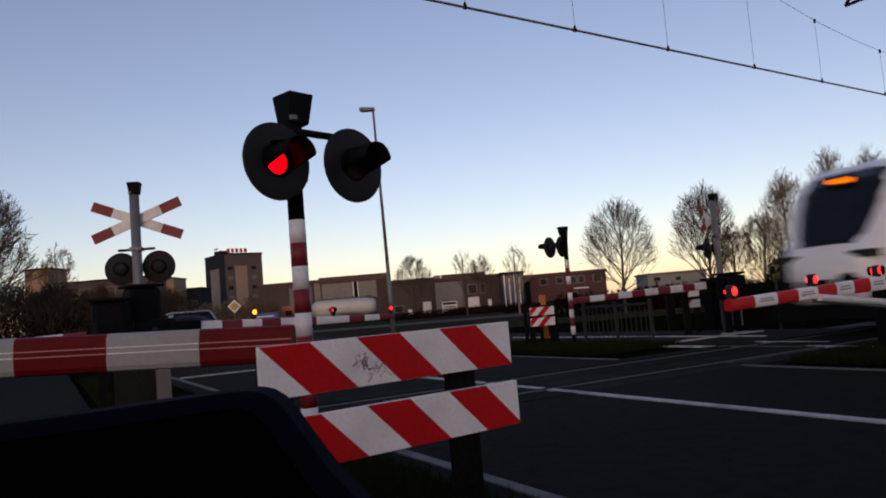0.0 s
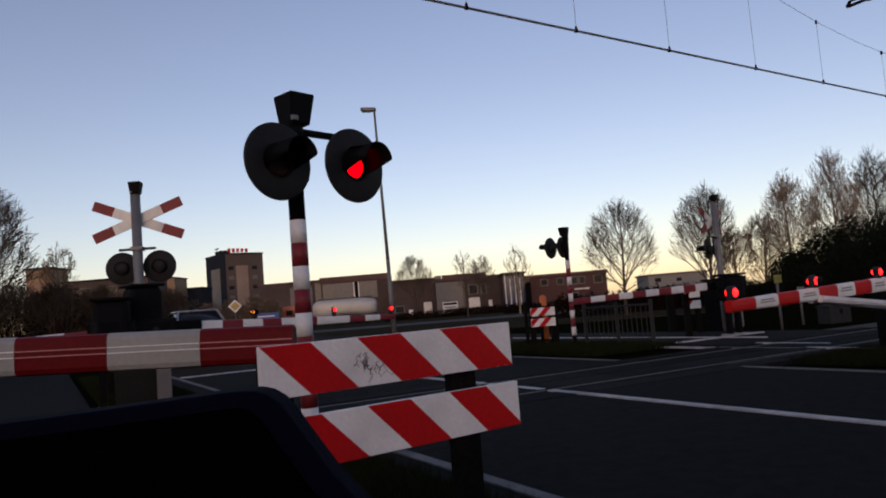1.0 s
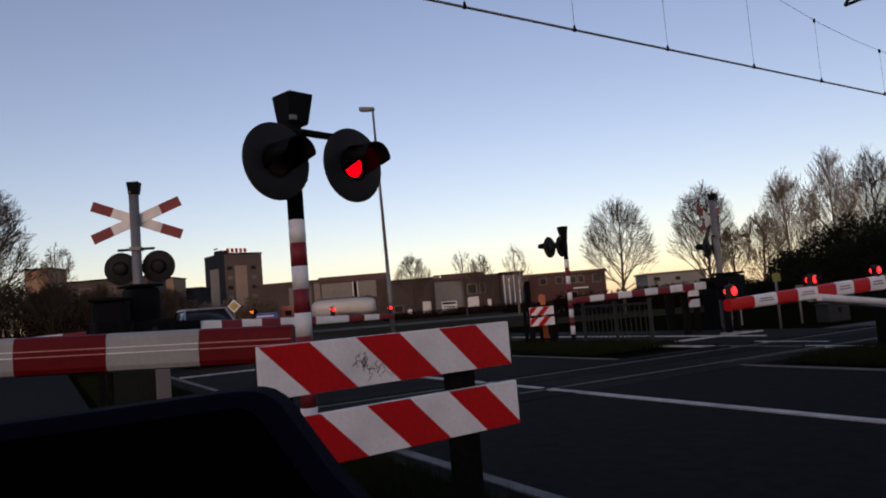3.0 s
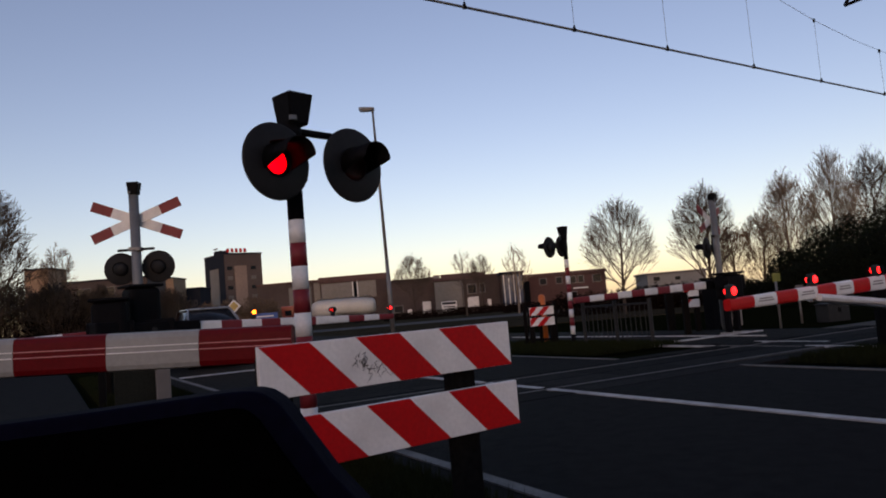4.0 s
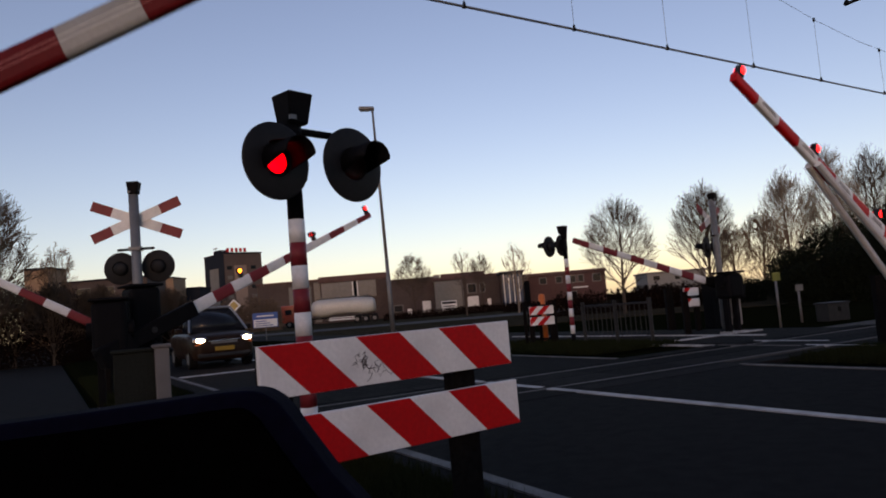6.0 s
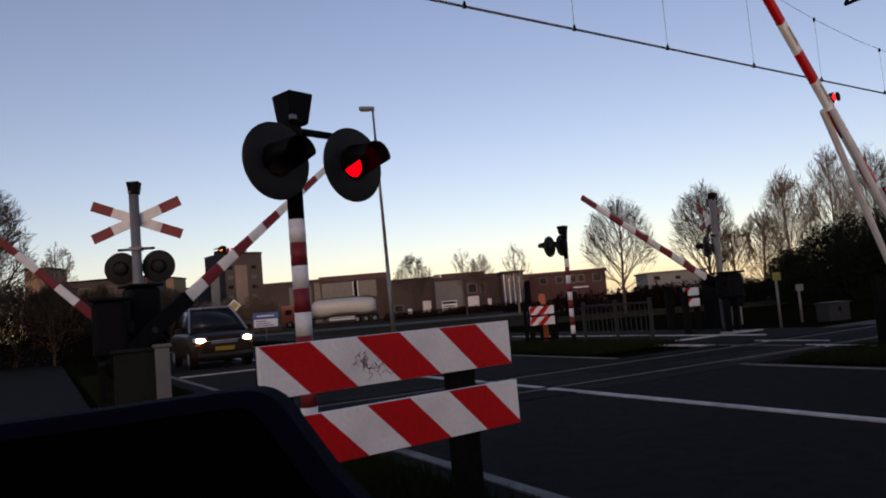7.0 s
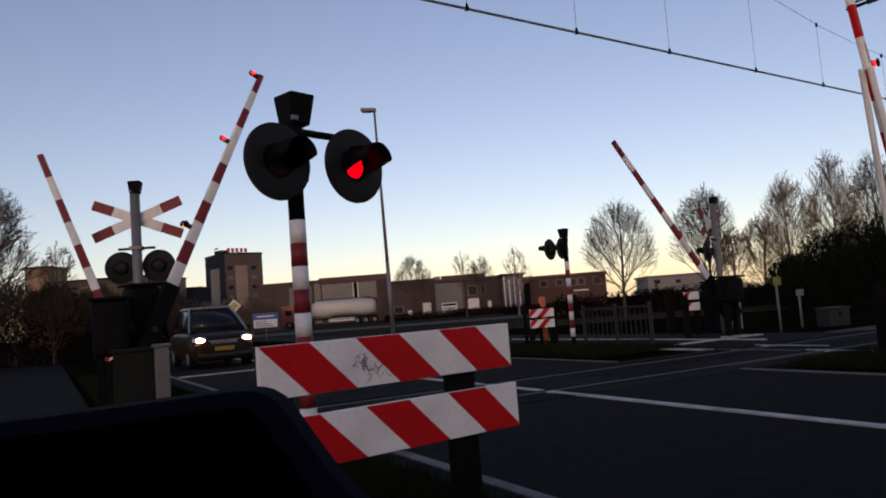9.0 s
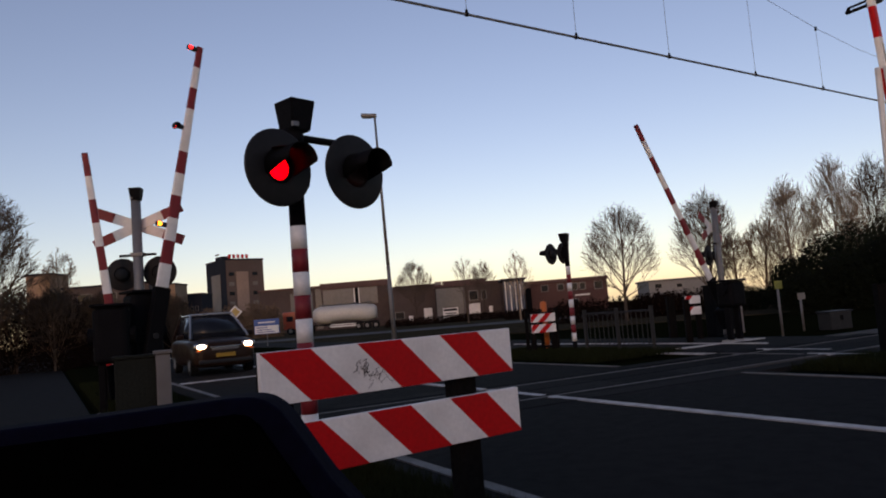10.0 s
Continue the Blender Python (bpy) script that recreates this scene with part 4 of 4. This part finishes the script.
def tanker():
    """Silo lorry that faces its -x."""
    e = thing("tank_lorry", "pale silo tank lorry with an orange-red cab, parked", "lorry", pose(-22.6, 102, -0.05, 0, 0, 3))
    # tank: steep cone ends, shallow belly between two cones
    b = bmesh.new()
    n = 28
    rings = []
    for x, top, low in ((4.05, 2.9, 1.55), (4.25, 3.2, 1.35), (4.9, 3.5, 1.15), (6.2, 3.55, 0.98), (7.0, 3.55, 1.25), (8.6, 3.55, 1.3), (10.2, 3.55, 1.25), (11.2, 3.5, 1.05), (12.4, 3.35, 1.3), (12.8, 3.0, 1.5)):
        hw = min(1.25, (top - low) * 0.56)
        rings.append([b.verts.new((x, hw * math.copysign(abs(math.cos(k * math.tau / n)) ** 0.75, math.cos(k * math.tau / n)), (top + low) / 2 + (top - low) / 2 * math.copysign(abs(math.sin(k * math.tau / n)) ** 0.75, math.sin(k * math.tau / n)))) for k in range(n)])
    for i in range(len(rings) - 1):
        for k in range(n):
            b.faces.new((rings[i][k], rings[i][(k + 1) % n], rings[i + 1][(k + 1) % n], rings[i + 1][k]))
    b.faces.new(rings[0])
    b.faces.new(rings[-1])
    bmesh.ops.recalc_face_normals(b, faces=b.faces[:])
    tk = part("tank", b, TANK, e, "dull pale steel tank with sloping ends", True)
    part("walkway", box(4.8, 12.3, -0.35, 0.35, 3.58, 3.66, 0.02), DARKGREY, tk)
    for x in (5.4, 7.6, 9.8, 11.6):
        part("manhole", rod((x, 0, 3.5), (x, 0, 3.8), 0.28, n=16), GREY, tk)
    for x in (6.2, 11.2):
        part("hopper", rod((x, 0, 1.1), (x, 0, 0.6), 0.5, 0.15, n=16), TANK, tk)
    part("chassis", box(2.0, 13.0, -0.9, 0.9, 0.85, 1.1, 0.02), BLACK, e)
    part("side_guard", box(6.4, 9.9, -1.22, -1.16, 0.55, 0.75, 0.02, box(6.4, 9.9, -1.22, -1.16, 0.85, 0.97, 0.02)), POLE_WHITE, e, "pale side guard")
    part("cab", box(0.0, 2.3, -1.2, 1.2, 0.7, 3.1, 0.15), CABRED, e, "orange-red cab")
    part("windscreen", box(-0.02, 0.3, -1.0, 1.0, 1.8, 2.7, 0.05), GLASSY, e)
    part("side_window", box(0.5, 1.4, -1.22, -1.18, 1.8, 2.5, 0.01), GLASSY, e)
    for x in (1.0, 3.6, 10.2, 11.4, 12.6):
        for y in (-1.05, 1.05):
            w = part("wheel", rod((x, y - 0.15, 0.5), (x, y + 0.15, 0.5), 0.5, n=20), RUBBER, e)
            part("rim", rod((x, y - 0.16, 0.5), (x, y + 0.16, 0.5), 0.26, n=14), GREY, w)


tanker()

# ---- buildings beyond ----


def building(name, label, x0, x1, y, depth, h, wall_m, roof_m, turn=0, windows=(), base=-0.06, panels=(), parapet=0.35):
    """Flat-roofed block whose front faces the crossing; windows and panels: (u0, u1, z0, z1, material)."""
    w = x1 - x0
    e = thing(name, label, "building", pose(x0, y, base, 0, 0, turn))
    part("wall", box(0, w, 0, depth, -0.5, h, 0.03), wall_m, e)
    part("roof", box(-0.25, w + 0.25, -0.25, depth + 0.25, h + 0.001, h + parapet, 0.04), roof_m, e)
    for u0, u1, z0, z1 in windows:
        f = part("window", box(u0, u1, -0.06, 0.05, z0, z1, 0.01), RENDERED, e)
        part("pane", box(u0 + 0.1, u1 - 0.1, -0.075, -0.055, z0 + 0.1, z1 - 0.1), GLASSY, f)
    for u0, u1, z0, z1, m_ in panels:
        part("panel", box(u0, u1, -0.12, 0.05, z0, z1, 0.02), m_, e)
    return e


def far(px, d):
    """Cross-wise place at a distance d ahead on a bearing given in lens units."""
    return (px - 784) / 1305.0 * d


building("warehouse", "long brown warehouse with pale cladding panels", -21.9, -10.3, 130, 8, 7.05, BRICK_D, ROOF, parapet=1.1,
         panels=((0.2, 5.6, 3.9, 7.0, CLAD), (5.62, 5.78, 3.9, 7.0, WHITE), (6.45, 6.6, 3.9, 7.0, WHITE), (5.9, 6.4, 3.9, 7.0, BLACK), (6.62, 9.8, 4.1, 7.0, CLAD), (0.0, 11.0, 0.2, 3.6, BRICK_D)))
building("warehouse", "grey warehouse wing with a dark wall", -33.5, -22.2, 132, 8, 7.6, BRICK_D, ROOF, panels=((5.6, 9.6, 0, 6.9, CLAD_D), (10.1, 11.2, 0.3, 7.4, CLAD), (1.0, 2.5, 0.3, 3.6, CLAD_D)))
building("factory", "dark brick factory with a low front", -9.9, -1.9, 125, 8, 6.1, BRICK_D, BRICK_D, windows=((1.0, 2.6, 0.9, 2.1),), panels=((5.9, 7.3, 0.5, 2.4, POLE_WHITE), (3.3, 4.0, 0.5, 1.3, WHITE)))
fb = building("factory", "grey-brown factory block with a white notice board", -1.8, 9.0, 120, 10, 5.5, BRICK_D, ROOF, windows=((5.4, 6.9, 3.0, 4.6), (7.4, 8.3, 3.0, 4.6)),
              panels=((0.1, 4.5, 0.2, 5.3, CLAD), (5.3, 7.1, 0.9, 2.5, POLE_WHITE), (8.5, 9.1, 0.9, 1.9, WHITE), (4.6, 4.75, 0.2, 5.4, CLAD_D)), parapet=0.45)
nb = part("notice_board", box(1.0, 3.5, -0.22, -0.125, 0.3, 2.1, 0.02), WHITE, fb, "white notice board")
for u0, u1, z0, z1 in ((1.15, 3.35, 1.6, 1.95), (1.3, 3.2, 1.15, 1.3), (1.3, 3.0, 0.8, 0.92), (1.3, 2.7, 0.5, 0.6)):
    part("text_bar", box(u0, u1, -0.24, -0.221, z0, z1), BLACK, nb, "bar of unreadable text")
part("roof_house", box(0.0, 1.1, 0.5, 3.0, 5.96, 6.5, 0.03), CLAD, fb, "pale roof structure")
part("upper_storey", box(1.2, 8.4, 0.6, 8.0, 5.96, 6.5, 0.03), ROOF, fb, "brown upper storey")
gl = building("office", "narrow blue glazed office with white mullions", 8.6, 11.9, 112, 6, 5.4, GLASSY, TOWER_G)
for k in range(6):
    part("pane", box(0.1 + k * 0.52, 0.56 + k * 0.52, -0.05, 0.02, 0.4, 5.2, 0.01), BLUEGLASS, gl, "blue glass pane")
for k in range(4):
    part("mullion", box(0.3 + k * 0.75, 0.42 + k * 0.75, -0.16, 0.04, 0.4, 5.3 - 0.5 * (k % 2)), POLE_WHITE, gl, "thin white mullion")
building("workshop", "red-brown brick workshop with long windows", 12.5, 25.7, 118, 10, 4.75, BRICK_R, ROOF, parapet=0.5,
         windows=((5.2, 6.3, 3.4, 4.5), (7.5, 8.5, 3.3, 4.5), (8.75, 9.75, 3.3, 4.5), (11.1, 12.5, 3.2, 4.5), (2.6, 3.8, 3.4, 4.5), (7.5, 8.5, 0.8, 2.0)), panels=((7.9, 10.3, 2.4, 2.6, WHITE), (0.1, 1.0, 0.4, 4.2, BLACK)))
building("house", "white rendered row house with small dark windows", 35.6, 46.0, 130, 8, 3.8, RENDERED, CLAD_D,
         windows=((1.0, 2.3, 2.6, 3.5), (0.8, 2.1, 0.7, 1.5), (4.8, 5.9, 2.5, 3.3), (6.1, 7.1, 0.6, 1.4)))
building("apartments", "ochre apartment block far off", -84.5, -77.1, 210, 10, 15.8, OCHRE, TOWER_G, windows=tuple((0.8 + 1.6 * (k % 4), 1.8 + 1.6 * (k % 4), 2 + 3 * (k // 4), 3.6 + 3 * (k // 4)) for k in range(16)))
building("apartments", "grey apartment block far off", -78.5, -72.9, 220, 10, 12.9, TOWER_G, TOWER_G, windows=tuple((0.6 + 1.5 * (k % 3), 1.5 + 1.5 * (k % 3), 2 + 3 * (k // 3), 3.4 + 3 * (k // 3)) for k in range(9)))
building("apartments", "ochre apartment block beyond the trees", -91.1, -85.9, 160, 8, 16.6, OCHRE, TOWER_G, windows=tuple((0.6 + 1.4 * (k % 3), 1.5 + 1.4 * (k % 3), 4 + 3 * (k // 3), 5.4 + 3 * (k // 3)) for k in range(9)))
building("hall", "long grey hall roof beyond the trees", -78.0, -60.4, 150, 10, 12.3, BRICK_D, TOWER_G, windows=((3, 6, 9, 11), (8, 11, 9, 11)))


def tower():
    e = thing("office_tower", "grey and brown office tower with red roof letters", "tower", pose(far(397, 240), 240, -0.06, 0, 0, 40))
    w, d, h = 13.2, 16.0, 24.3
    part("wall", box(0, w, 0, d, -0.5, h, 0.05), TOWER_B, e)
    # side away from the warm light gets its shade by a darker colour
    part("side_wall", box(-0.12, 0.0, 0.0, d, -0.5, h, 0.02), TOWER_G, e, "blue-grey side wall in a shaded tone")
    part("roof", box(-0.2, w + 0.2, -0.2, d + 0.2, h + 0.001, h + 0.5, 0.04), TOWER_G, e)
    part("light_panel", box(3.4, 7.6, -0.2, 0.02, 3, 20.5, 0.03), TOWER_L, e, "pale stairwell strip")
    part("light_panel", box(-0.3, -0.1, 4.5, 11.5, 4, 20.0, 0.03), CLAD, e, "pale side panel")
    for k in range(6):
        for u in (0.7, 9.0):
            f = part("window", box(u, u + 2.0, -0.14, 0.02, 3 + k * 3.2, 4.4 + k * 3.2, 0.02), TOWER_B, e)
            part("pane", box(u + 0.1, u + 1.9, -0.17, -0.13, 3.1 + k * 3.2, 4.3 + k * 3.2), CLAD if k in (2, 4) else GLASSY, f)
    for k in range(5):
        part("roof_letter", box(1.2 + k * 1.5, 2.2 + k * 1.5, 0.5, 0.7, h + 0.7, h + 2.0, 0.05), RED, e, "red bar of the roof lettering")
    part("roof_house", box(-0.05, 3, 3, 8, h + 0.5, h + 1.6, 0.05), TOWER_G, e)
    part("antenna", box(0.3, 0.6, 6.0, 9.0, h + 2.3, h + 2.7, 0.05, box(0.4, 0.5, 7.4, 7.5, h + 0.4, h + 2.4)), GREY, e, "roof aerial frame")


tower()

# ---- trees and shrubs ----


def branch_mesh(seed, height, crown, trunk_r, limbs=16, kids=(9, 5, 3), rise=0.75, thin=0.006):
    """Vertices and faces of a bare tree: a tapered leader and rising limbs that fork into twigs inside an egg-shaped crown (centre height, half width, half height)."""
    rnd = random.Random(seed)
    verts, faces = [], []
    cz, rx, rz = crown

    def seg(a, b, ra, rb, n):
        q = (b - a).to_track_quat("Z", "Y").to_matrix()
        i0 = len(verts)
        for c, r in ((a, ra), (b, rb)):
            for k in range(n):
                verts.append(c + q @ Vector((r * math.cos(k * math.tau / n), r * math.sin(k * math.tau / n), 0)))
        for k in range(n):
            j = (k + 1) % n
            faces.append((i0 + k, i0 + j, i0 + n + j, i0 + n + k))

    def inside(p, slack):
        w = rx * (1.0 - 0.22 * (p.z - cz) / rz)
        return (p.x / w) ** 2 + (p.y / w) ** 2 + ((p.z - cz) / rz) ** 2 < slack

    def grow(a, d, length, r, level):
        steps = (8, 6, 4, 3, 2)[level]
        n = (8, 5, 3, 3, 3)[level]
        slack = rnd.uniform(0.6, 1.3)
        pts, dd = [a], d.copy()
        for k in range(steps):
            bend = (0.03, 0.08, 0.1, 0.1, 0.1)[level]
            dd = (dd + Vector((rnd.uniform(-1, 1), rnd.uniform(-1, 1), rnd.uniform(-1, 1))) * bend + Vector((0, 0, 0.05 if level else 0.0))).normalized()
            q = pts[-1] + dd * (length / steps)
            if level and not inside(q, slack) and (level > 1 or k > 1):
                break
            pts.append(q)
        m = len(pts) - 1
        if m < 1:
            return
        for k in range(m):
            seg(pts[k], pts[k + 1], max(r * (1 - 0.85 * k / m), thin), max(r * (1 - 0.85 * (k + 1) / m), thin), n)
        if level == 4:
            return
        count = limbs if level == 0 else kids[level - 1]
        low = max(0.15, 0.85 * (cz - rz) / height) if level == 0 else 0.18
        for c in range(count):
            f = low + (0.97 - low) * ((c + rnd.random() * 0.9) / count) ** (1.7 if level == 0 else 1.0)
            x = f * m
            i = min(int(x), m - 1)
            p = pts[i].lerp(pts[i + 1], x - i)
            along = (pts[i + 1] - pts[i]).normalized()
            if level == 0:
                az = c * 2.4 + rnd.uniform(-0.5, 0.5)
                up = rise * rnd.uniform(0.35, 2.4) + 0.8 * (f - low)
                nd = Vector((math.cos(az), math.sin(az), up)).normalized()
                ln = math.hypot(rx, rz) * rnd.uniform(1.1, 1.5) * (1.15 - 0.6 * f)
            else:
                side = along.orthogonal().normalized()
                side.rotate(Matrix.Rotation(rnd.uniform(0, math.tau), 3, along))
                nd = (along + side * rnd.uniform(0.35, 0.85) + Vector((0, 0, 0.06))).normalized()
                ln = length * rnd.uniform(0.4, 0.68) * (1.15 - 0.45 * f)
            grow(p, nd, ln, max(r * (0.45 if level else 0.4) * (1 - 0.55 * f), thin), level + 1)

    grow(Vector((0, 0, -0.1)), Vector((0, 0, 1)), height * 0.97 + 0.1, trunk_r, 0)
    return verts, faces


def bare_tree(label, x, y, height, crown, seed, trunk_r=0.1, material=BARK, **kw):
    e = thing("tree", label, "tree", pose(x, y, -0.06))
    v, f = branch_mesh(seed, height, crown, trunk_r, **kw)
    cut = 8 * 8 * 2
    for name, me_v, me_f in (("trunk", v[:cut], f[:64]), ("crown", v[cut:], [tuple(i - cut for i in q) for q in f[64:]])):
        me = bpy.data.meshes.new(name)
        me.from_pydata([tuple(p) for p in me_v], [], me_f)
        me.materials.append(material)
        o = new(name, me)
        o.parent = e
        if name == "crown":
            tagged(o, kind="stuff")
    return e


def leaf_clumps(seed, shape, count, size):
    """Small crossed leaves scattered in a few overlapping mounds given as (x, y, z, rx, ry, rz)."""
    rnd = random.Random(seed)
    verts, faces = [], []
    for _ in range(count):
        cx, cy, cz, rx, ry, rz = rnd.choice(shape)
        while True:
            p = Vector((rnd.uniform(-1, 1), rnd.uniform(-1, 1), rnd.uniform(-1, 1)))
            if p.length < 1:
                break
        p *= rnd.uniform(0.85, 1.08)
        c = Vector((cx + p.x * rx, cy + p.y * ry, max(0.02, cz + p.z * rz)))
        a = Vector((rnd.uniform(-1, 1), rnd.uniform(-1, 1), rnd.uniform(-1, 1))).normalized() * size * rnd.uniform(0.5, 1.3)
        b = a.orthogonal().normalized() * size * rnd.uniform(0.2, 0.5)
        i = len(verts)
        verts += [c - a, c + b, c + a, c - b]
        faces.append((i, i + 1, i + 2, i + 3))
    return verts, faces


def shrub(name, label, base, seed, shape, count, size, material=LEAF, category="shrub"):
    e = thing(name, label, category, Matrix.Translation(base))
    v, f = leaf_clumps(seed, shape, count, size)
    me = bpy.data.meshes.new("foliage")
    me.from_pydata([tuple(p) for p in v], [], f)
    me.materials.append(material)
    o = tagged(new("foliage", me), kind="stuff")
    o.parent = e
    st = bmesh.new()
    rnd = random.Random(seed)
    for k in range(8):
        cx, cy, cz, rx, ry, rz = shape[k % len(shape)]
        rod((cx * 0.8, cy, -0.1), (cx + rnd.uniform(-0.5, 0.5) * rx, cy + rnd.uniform(-0.5, 0.5) * ry, cz + rz * 0.5), 0.04, 0.012, n=5, bm=st)
    tagged(part("stems", st, BARK, e), kind="stuff")
    return e


bare_tree("bare round-crowned winter tree beyond the fence", 9.59, 40, 6.36, (4.0, 2.1, 2.35), 1, limbs=22, rise=0.6, thin=0.006)
bare_tree("bare upright winter tree behind the cross post", 13.57, 38, 6.5, (3.9, 1.85, 2.6), 2, limbs=26, rise=1.1, thin=0.006)
bare_tree("slender bare winter tree behind the cross post", 18.1, 46, 4.84, (3.0, 1.4, 1.8), 12, rise=1.0, thin=0.0065, material=BARK_WARM)
bare_tree("low bare winter tree with pale twigs", 19.9, 46, 5.7, (3.2, 1.7, 2.4), 3, limbs=20, thin=0.0065, material=BARK_WARM)
bare_tree("bare winter tree with upright twigs in a pale sunlit tone", 20.8, 44, 7.6, (4.1, 2.0, 3.5), 4, limbs=24, rise=1.1, thin=0.0065, material=BARK_PALE)
bare_tree("tall bare winter tree above dark shrubs", 22.96, 43, 8.65, (4.9, 1.9, 3.75), 5, limbs=26, rise=1.1, thin=0.0065, material=BARK_PALE)
bare_tree("tall bare winter tree above dark shrubs", 26.1, 44, 8.7, (4.8, 2.1, 3.8), 6, limbs=26, rise=1.0, thin=0.0065)
bare_tree("tall bare winter tree above dark shrubs", 28.8, 44, 8.2, (4.6, 2.1, 3.6), 16, limbs=24, rise=1.0, thin=0.0065)
bare_tree("spreading bare tree with dense twigs", -18.9, 30, 8.0, (5.2, 2.3, 2.8), 7, 0.18, limbs=24, rise=0.5, thin=0.009)
bare_tree("slender bare tree before the houses", -31.4, 60, 9.0, (6.6, 1.5, 2.4), 8, limbs=14, kids=(6, 5, 3), thin=0.012, material=BARK_WARM)
bare_tree("bushy bare tree before the factory", -4.43, 105, 9.0, (5.8, 2.9, 3.2), 9, limbs=22, kids=(7, 4, 3), thin=0.013)
bare_tree("slender bare tree before the factory", 2.16, 80, 7.3, (4.8, 1.7, 2.5), 10, limbs=10, kids=(4, 3, 2), rise=1.2, thin=0.012)
bare_tree("bushy bare tree before the factory", 4.96, 100, 8.0, (5.2, 2.2, 2.8), 11, limbs=16, kids=(6, 4, 3), thin=0.012)
bare_tree("pale slender birch without leaves", 6.83, 70, 6.7, (4.3, 1.6, 2.4), 13, limbs=12, kids=(4, 3, 2), rise=1.0, thin=0.011, material=BARK_PALE)
for k, (x, y, h) in enumerate(((-21.6, 33, 4.1), (-19.6, 33.5, 3.9), (-17.6, 33, 3.6), (-15.9, 34, 3.4), (-14.6, 39, 3.3), (-24, 34, 4.2))):
    bare_tree("leafless brown thicket of upright shoots beside the path", x, y, h, (h * 0.52, 1.6, h * 0.5), 60 + k, 0.06, limbs=26, kids=(7, 4, 3), rise=1.2, thin=0.009)
shrub("shrub", "low dark evergreen shrubs behind the relay cabinet", (18.4, 42, -0.06), 27, [(-2.6, 0, 0.7, 1.0, 0.8, 0.9), (-1.0, 0, 0.6, 1.0, 0.8, 0.8), (0.6, 0, 0.75, 1.1, 0.8, 0.9), (2.2, 0, 0.8, 1.2, 0.8, 1.1)], 16000, 0.07)
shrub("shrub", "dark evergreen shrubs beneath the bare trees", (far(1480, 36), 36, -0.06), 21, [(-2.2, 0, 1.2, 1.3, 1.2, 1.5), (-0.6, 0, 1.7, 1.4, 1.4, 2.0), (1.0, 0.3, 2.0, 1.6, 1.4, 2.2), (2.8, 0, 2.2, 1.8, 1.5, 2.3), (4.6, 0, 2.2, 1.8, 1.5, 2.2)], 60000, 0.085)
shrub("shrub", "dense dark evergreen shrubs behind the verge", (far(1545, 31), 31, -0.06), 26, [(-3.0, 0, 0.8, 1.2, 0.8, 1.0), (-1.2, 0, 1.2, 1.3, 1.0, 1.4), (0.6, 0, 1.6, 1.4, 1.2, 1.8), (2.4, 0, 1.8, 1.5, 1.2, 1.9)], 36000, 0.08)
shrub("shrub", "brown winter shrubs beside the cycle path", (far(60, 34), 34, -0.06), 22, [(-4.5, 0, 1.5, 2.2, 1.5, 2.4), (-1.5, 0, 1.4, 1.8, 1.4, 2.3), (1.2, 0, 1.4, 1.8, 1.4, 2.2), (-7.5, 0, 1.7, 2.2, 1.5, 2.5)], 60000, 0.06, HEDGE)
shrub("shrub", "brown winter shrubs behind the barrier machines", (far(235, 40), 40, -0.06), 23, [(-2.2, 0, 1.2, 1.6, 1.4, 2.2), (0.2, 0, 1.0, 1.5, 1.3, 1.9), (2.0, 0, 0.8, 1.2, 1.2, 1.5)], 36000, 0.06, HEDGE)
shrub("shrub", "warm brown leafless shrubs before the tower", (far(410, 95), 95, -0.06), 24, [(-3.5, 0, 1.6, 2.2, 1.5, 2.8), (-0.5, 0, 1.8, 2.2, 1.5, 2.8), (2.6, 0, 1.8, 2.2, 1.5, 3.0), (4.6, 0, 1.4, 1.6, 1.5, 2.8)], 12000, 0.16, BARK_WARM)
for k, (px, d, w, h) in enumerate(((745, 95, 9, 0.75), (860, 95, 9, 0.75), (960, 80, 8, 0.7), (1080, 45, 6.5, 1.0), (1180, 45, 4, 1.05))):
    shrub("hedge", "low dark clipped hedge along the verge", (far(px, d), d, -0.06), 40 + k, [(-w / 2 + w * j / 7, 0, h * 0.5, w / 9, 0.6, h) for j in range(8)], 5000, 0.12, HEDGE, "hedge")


# ---- grass tufts on the verges ----


def tufts(seed, s0, s1, t0, t1, count):
    rnd = random.Random(seed)
    verts, faces = [], []
    for _ in range(count):
        p = at(rnd.uniform(s0, s1), rnd.uniform(t0, t1), 0.0)
        for b in range(4):
            a = rnd.uniform(0, math.tau)
            w, h = rnd.uniform(0.003, 0.007), rnd.uniform(0.04, 0.13)
            d = Vector((math.cos(a), math.sin(a), 0))
            q = p + d * rnd.uniform(0, 0.03)
            side = Vector((-d.y, d.x, 0)) * w
            i = len(verts)
            verts += [q - side, q + side, q + d * h * 0.5 + Vector((0, 0, h + 0.03))]
            faces.append((i, i + 1, i + 2))
    me = bpy.data.meshes.new("grass")
    me.from_pydata([tuple(v) for v in verts], [], faces)
    me.materials.append(TURF)
    tagged(new("grass", me), "dark winter grass tufts on the verge", "grass", kind="stuff")


TURF = mat("grass_blades", (0.014, 0.018, 0.006), 0.9, vary=0.3, scale=5, bump=0, spec=0.05)
tufts(1, 2.0, 6.4, 0.8, 2.2, 7000)
tufts(2, 11.0, 22.0, 0.75, 2.1, 6000)
tufts(3, 3.0, 6.8, 8.95, 10.7, 5000)
tufts(4, 11.0, 16.5, 9.05, 11.4, 6000)


def motions():
    for ob, rows in MOVES:
        walk(ob, rows)


motions()
